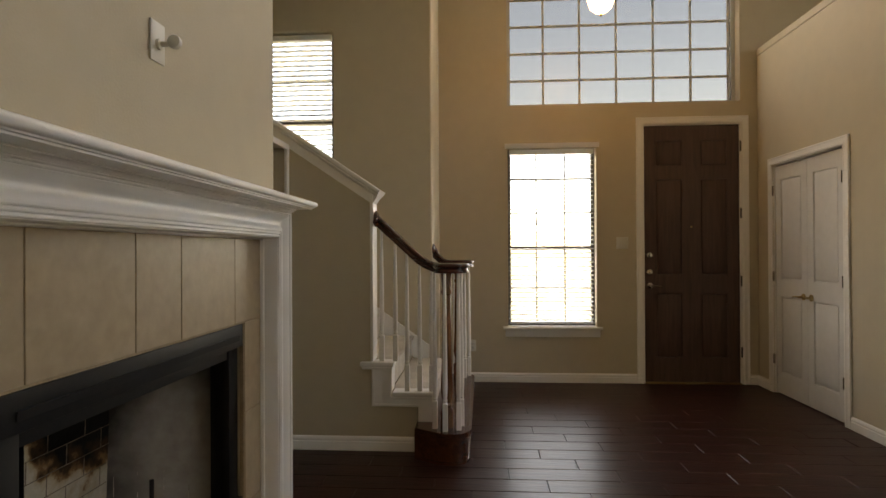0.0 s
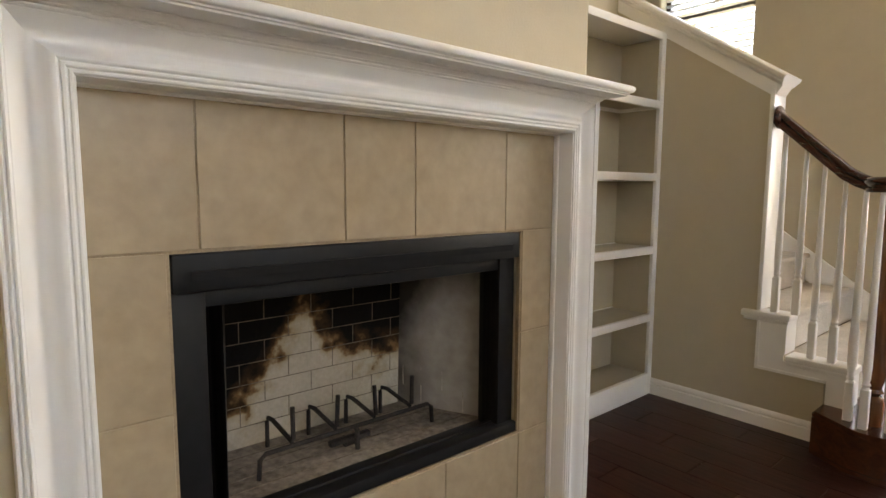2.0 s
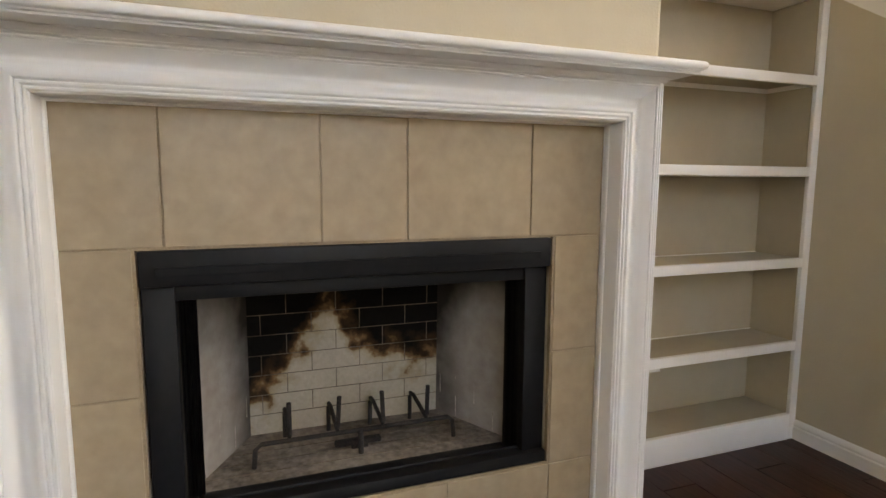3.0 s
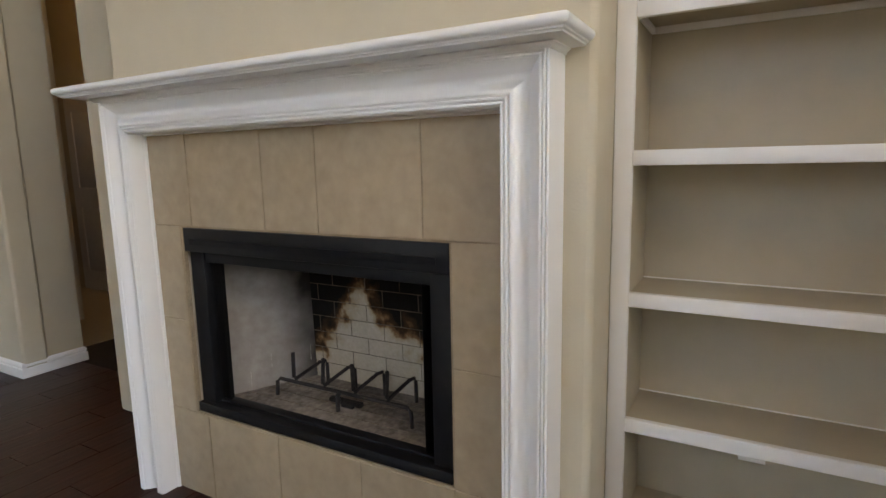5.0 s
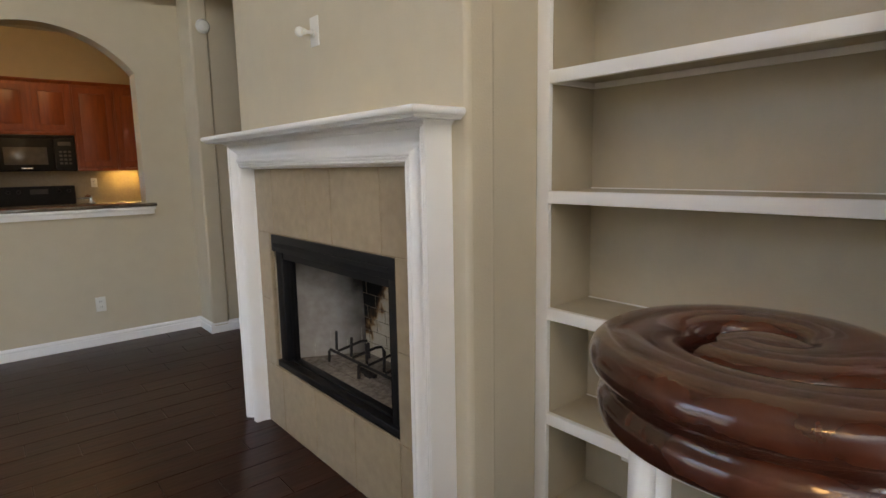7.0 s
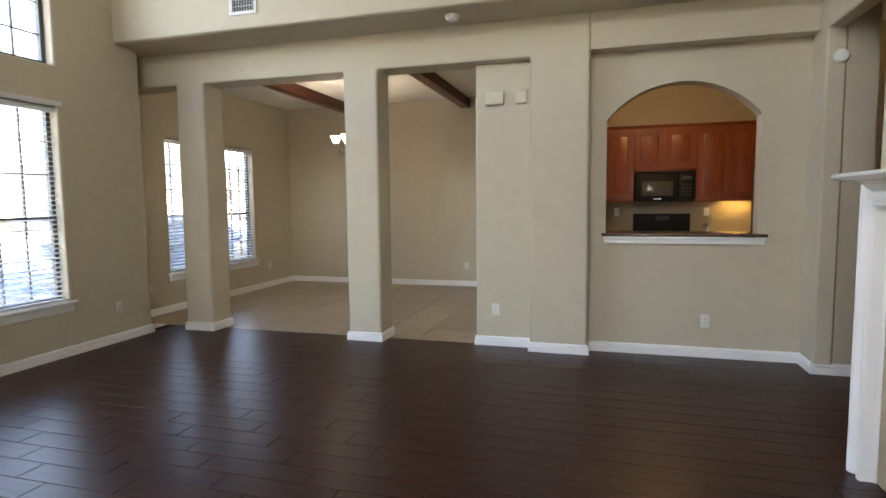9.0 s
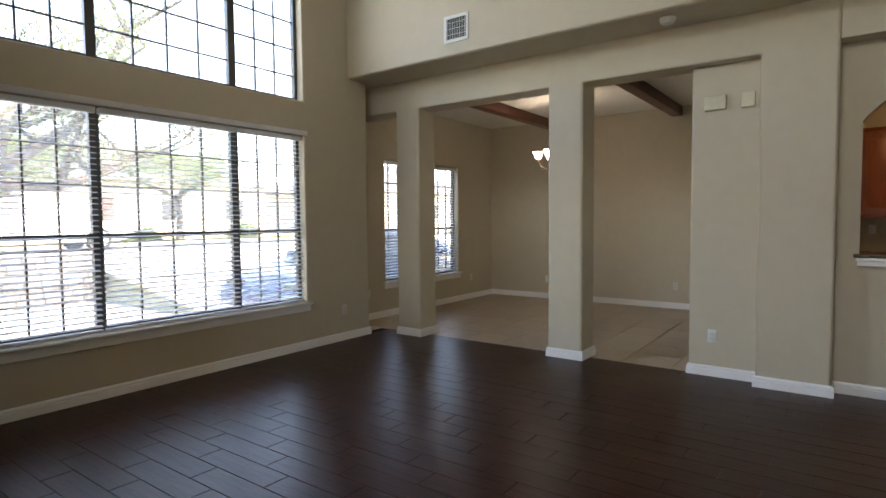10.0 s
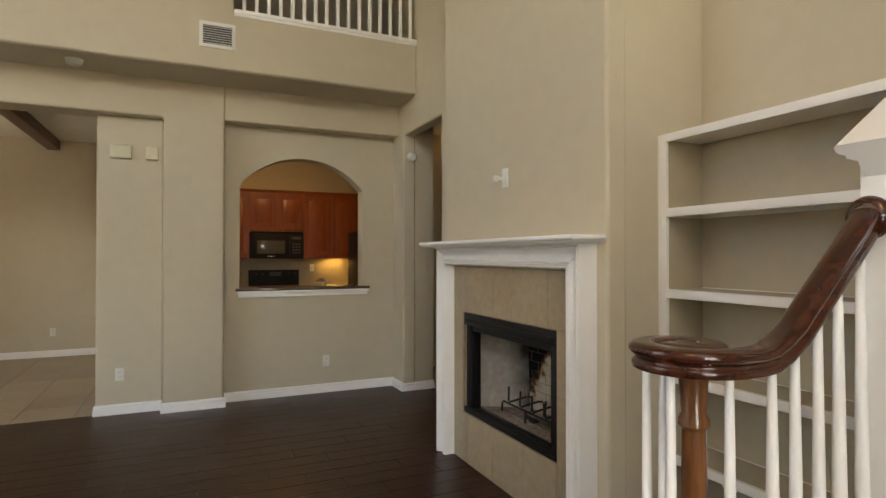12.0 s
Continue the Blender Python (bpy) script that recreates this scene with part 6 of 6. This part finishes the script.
def tree(at, seed, height, limbs, leaves, spread, label, leaf=(0.035, 0.065), guides=()):
    """Leaning oak: tapering trunk, forked limbs, a broken crown of small leaves. guides: the ways of its great limbs."""
    r = random.Random(seed)
    t = thing("tree", at, label, "tree", "yard trees")
    bm, tips = bmesh.new(), []

    def grow(p, d, length, rad, depth):
        pts = [Vector(p)]
        dd = Vector(d)
        for _ in range(5):
            dd = (dd + Vector((r.uniform(-0.22, 0.22), r.uniform(-0.22, 0.22), r.uniform(-0.10, 0.14)))).normalized()
            pts.append(pts[-1] + dd * length / 5)
        tube(bm, pts, rad, 8 if depth < 2 else 5, rad * 0.55)
        if depth >= 2:
            tips.extend(pts[2:])
        if depth < 4:
            for k in range(limbs if depth == 0 else 3):
                a = r.uniform(0, 2 * math.pi)
                side = Vector((math.cos(a), math.sin(a), r.uniform(0.05, 0.5)))
                grow(pts[-1 - (k % 2 if depth else 0)], (dd * 0.45 + side).normalized(), length * r.uniform(0.62, 0.82), rad * 0.52, depth + 1)

    if guides:
        for pts, rad, end in guides:
            tube(bm, pts, rad, 9, end)
            for k in range(2, len(pts)):
                d = (Vector(pts[k]) - Vector(pts[k - 1])).normalized()
                for _ in range(2):
                    a = r.uniform(0, 2 * math.pi)
                    grow(pts[k], (d * 0.6 + Vector((math.cos(a), math.sin(a), r.uniform(0.1, 0.8)))).normalized(), height * r.uniform(0.10, 0.17), max(end * 0.8, 0.025), 2)
    else:
        grow(at, (-0.15, -0.2, 1), height * 0.30, 0.21, 0)
    part("trunk", bm, BARK, t, "dark rough oak trunk and limbs")
    verts, faces = [], []
    for _ in range(leaves):
        c = tips[r.randrange(len(tips))] + Vector((r.gauss(0, spread), r.gauss(0, spread), r.gauss(0, spread * 0.8)))
        u = Vector((r.uniform(-1, 1), r.uniform(-1, 1), r.uniform(-1, 1))).normalized()
        w = u.orthogonal().normalized()
        s = r.uniform(*leaf)
        k = len(verts)
        verts += [c - u * s, c + w * s * 0.45, c + u * s, c - w * s * 0.45]
        faces.append((k, k + 1, k + 2, k + 3))
    me = bpy.data.meshes.new("crown")
    me.from_pydata(verts, [], faces)
    me.materials.append(LEAF)
    ob = new("crown", me)
    ob.parent = t
    ob.matrix_parent_inverse = t.matrix_basis.inverted()
    tagged(ob, "broken crown of small oak leaves", kind="stuff")
    return t


OAK_LIMBS = (
    ([(11.2, 3.0, -0.25), (11.2, 2.75, 0.7), (11.2, 2.3, 1.55), (11.2, 1.7, 2.0)], 0.22, 0.17),
    ([(11.2, 1.7, 2.0), (11.2, 1.2, 2.3), (11.2, 0.75, 2.62), (11.2, 0.25, 3.0), (11.25, -0.25, 3.9), (11.3, -0.7, 4.8)], 0.13, 0.06),
    ([(11.2, 1.7, 2.0), (11.3, 1.1, 1.97), (11.4, 0.4, 1.98), (11.5, -0.1, 2.2), (11.6, -0.7, 2.55), (11.7, -1.3, 2.7)], 0.10, 0.045),
    ([(11.3, 0.5, 1.98), (11.3, 0.38, 2.35), (11.3, 0.2, 2.75), (11.3, 0.05, 3.2)], 0.06, 0.04),
    ([(11.2, 2.3, 1.55), (11.1, 2.4, 2.6), (11.0, 2.2, 3.6), (11.0, 1.8, 4.8), (11.1, 1.2, 5.8)], 0.15, 0.06),
)
tree((11.2, 3.0, -0.25), 11, 7.5, 4, 26000, 0.30, "leaning oak tree with low limbs in the front yard", (0.018, 0.036), OAK_LIMBS)
tree((25.0, -9.0, 0.5), 5, 6.5, 4, 9000, 0.45, "oak tree across the street")
tree((25.0, -2.0, 0.5), 8, 6.0, 4, 9000, 0.45, "oak tree across the street")


def shrub(at, seed, size):
    r = random.Random(seed)
    s = thing("shrub", at, "dense green shrub across the street", "shrub", "shrubs")
    bm = bmesh.new()
    for k in range(9):
        a = r.uniform(0, 6.28)
        tube(bm, [at, Vector(at) + Vector((math.cos(a) * size * 0.4, math.sin(a) * size * 0.4, size * 0.8))], 0.02, 5, 0.006)
    part("stems", bm, BARK, s)
    verts, faces = [], []
    for _ in range(2500):
        u = Vector((r.gauss(0, 1), r.gauss(0, 1), r.gauss(0, 1))).normalized() * size * r.uniform(0.5, 1) * r.uniform(0.75, 1.1)
        c = Vector(at) + Vector((u.x, u.y, abs(u.z) * 0.9 + 0.05))
        d = Vector((r.uniform(-1, 1), r.uniform(-1, 1), r.uniform(-1, 1))).normalized()
        w = d.orthogonal().normalized()
        k = len(verts)
        verts += [c - d * 0.06, c + w * 0.03, c + d * 0.06, c - w * 0.03]
        faces.append((k, k + 1, k + 2, k + 3))
    me = bpy.data.meshes.new("leaves")
    me.from_pydata(verts, [], faces)
    me.materials.append(LEAF)
    ob = new("leaves", me)
    ob.parent = s
    ob.matrix_parent_inverse = s.matrix_basis.inverted()
    tagged(ob, "small green leaves", kind="stuff")


for k, (x, y, q) in enumerate(((25.0, -6.2, 0.8), (25.2, -7.6, 0.7), (25.4, -12.5, 0.9), (24.8, -4.4, 0.6))):
    shrub((x, y, 0.5), 30 + k, q)
shrub((2.0, 7.3, -0.25), 44, 0.75)
shrub((1.2, 7.4, -0.25), 45, 0.7)


def house(at, w, d, h, label):
    """A house across the street: walls, windows with frames, door, hipped roof."""
    x, y, z = at
    b = thing("house", at, label, "house", "houses across the street")
    body = part("wall", boxed(x, x + d, y - w / 2, y + w / 2, z, z + h), SIDING, b)
    bm = bmesh.new()
    o = 0.5
    e = [bm.verts.new(p) for p in ((x - o, y - w / 2 - o, z + h), (x + d + o, y - w / 2 - o, z + h), (x + d + o, y + w / 2 + o, z + h), (x - o, y + w / 2 + o, z + h))]
    r0, r1 = bm.verts.new((x + d / 2, y - w / 2 + d / 2, z + h + 2.6)), bm.verts.new((x + d / 2, y + w / 2 - d / 2, z + h + 2.6))
    bm.faces.new((e[0], e[1], r0)), bm.faces.new((e[1], e[2], r1, r0)), bm.faces.new((e[2], e[3], r1)), bm.faces.new((e[3], e[0], r0, r1)), bm.faces.new(e[::-1])
    part("roof", bm, ROOF, b, "grey shingle hipped roof")
    for fy in (-0.36, -0.12, 0.34):
        yy = y + fy * w
        win = part("window", boxed(x - 0.05, x + 0.02, yy - 0.65, yy + 0.65, z + 0.9, z + 2.2), TRIM, b, "white framed window")
        part("pane", boxed(x - 0.06, x - 0.051, yy - 0.58, yy + 0.58, z + 0.97, z + 2.13), CARGLASS, win)
    dr = part("door", boxed(x - 0.06, x + 0.02, y + 0.1 * w - 0.5, y + 0.1 * w + 0.5, z, z + 2.1), DOORBROWN, b)


house((29, -9, 0.5), 15, 10, 2.9, "pale tan single-storey house with a shingle roof")
house((29, 11, 0.5), 14, 10, 2.9, "tan single-storey house with a shingle roof")
house((28, -30, 0.5), 15, 10, 2.9, "tan house further along the street")

# ---- floor pieces ----
# wood-look tile planks in a third-step bond
PITCH, LONG, STEP = 0.1625, 0.632, 0.2107
bm = boxed(-LONG / 2 + 0.0018, LONG / 2 - 0.0018, -PITCH / 2 + 0.0013, PITCH / 2 - 0.0013, -0.008, 0.0, 0.0022, 1)
bmesh.ops.delete(bm, geom=[f for f in bm.faces if f.normal.z < -0.9], context="FACES")
PLANKMESH = finish(bm, PLANK, "plank")
floor_ob = bpy.data.objects["floor"]
rest_v, rest_f, made = [], [], 0
rngp = random.Random(9)
for row in range(-20, 24):
    yc = 2.11 + PITCH * (row + 0.5)
    x = (3.51 - STEP * row) % LONG - LONG - 1.3
    while x < 5.75:
        xc = x + LONG / 2
        x += LONG
        if yc - PITCH / 2 < -1.15 or yc + PITCH / 2 > NORTH + 0.08 or xc + LONG / 2 < -1.1:
            continue
        if yc > 3.9 and xc < -0.35:
            continue
        near = 0.0 < yc < 4.6 and -0.6 < xc < 4.6 and made < 300
        lift = rngp.uniform(-0.0007, 0.0)
        ends = (max(-1.15, xc - LONG / 2 + 0.0018), min(EAST + 0.0, xc + LONG / 2 - 0.0018))
        if near and ends[1] - ends[0] > LONG - 0.01:
            ob = new("plank", PLANKMESH)
            ob.parent = floor_ob
            ob.matrix_basis = Matrix.Translation((xc, yc, lift))
            made += 1
        elif ends[1] - ends[0] > 0.03:
            y0, y1 = yc - PITCH / 2 + 0.0013, yc + PITCH / 2 - 0.0013
            k = len(rest_v)
            rest_v += [(ends[0], y0, lift), (ends[1], y0, lift), (ends[1], y1, lift), (ends[0], y1, lift), (ends[0] - 0.001, y0 - 0.001, -0.008), (ends[1] + 0.001, y0 - 0.001, -0.008), (ends[1] + 0.001, y1 + 0.001, -0.008), (ends[0] - 0.001, y1 + 0.001, -0.008)]
            rest_f += [(k, k + 1, k + 2, k + 3)] + [(k + i, k + 4 + i, k + 4 + (i + 1) % 4, k + (i + 1) % 4) for i in range(4)]
me = bpy.data.meshes.new("planks")
me.from_pydata(rest_v, [], rest_f)
me.materials.append(PLANK)
ob = new("planks", me)
ob.parent = floor_ob
tagged(ob, kind="stuff")

# dining floor tiles
TS = 0.46
bm = boxed(-TS / 2 + 0.003, TS / 2 - 0.003, -TS / 2 + 0.003, TS / 2 - 0.003, -0.006, 0.0, 0.002, 1)
TILEMESH = finish(bm, FLOORTILE, "tile")
fd = bpy.data.objects["floor_dining"]
for i in range(11):
    for k in range(9):
        xc, yc = 6.04 - TS * i, -1.372 - TS * k
        if xc < 1.75 or yc < -5.1:
            continue
        ob = new("tile", TILEMESH)
        ob.parent = fd
        ob.matrix_basis = Matrix.Translation((xc, yc, 0))
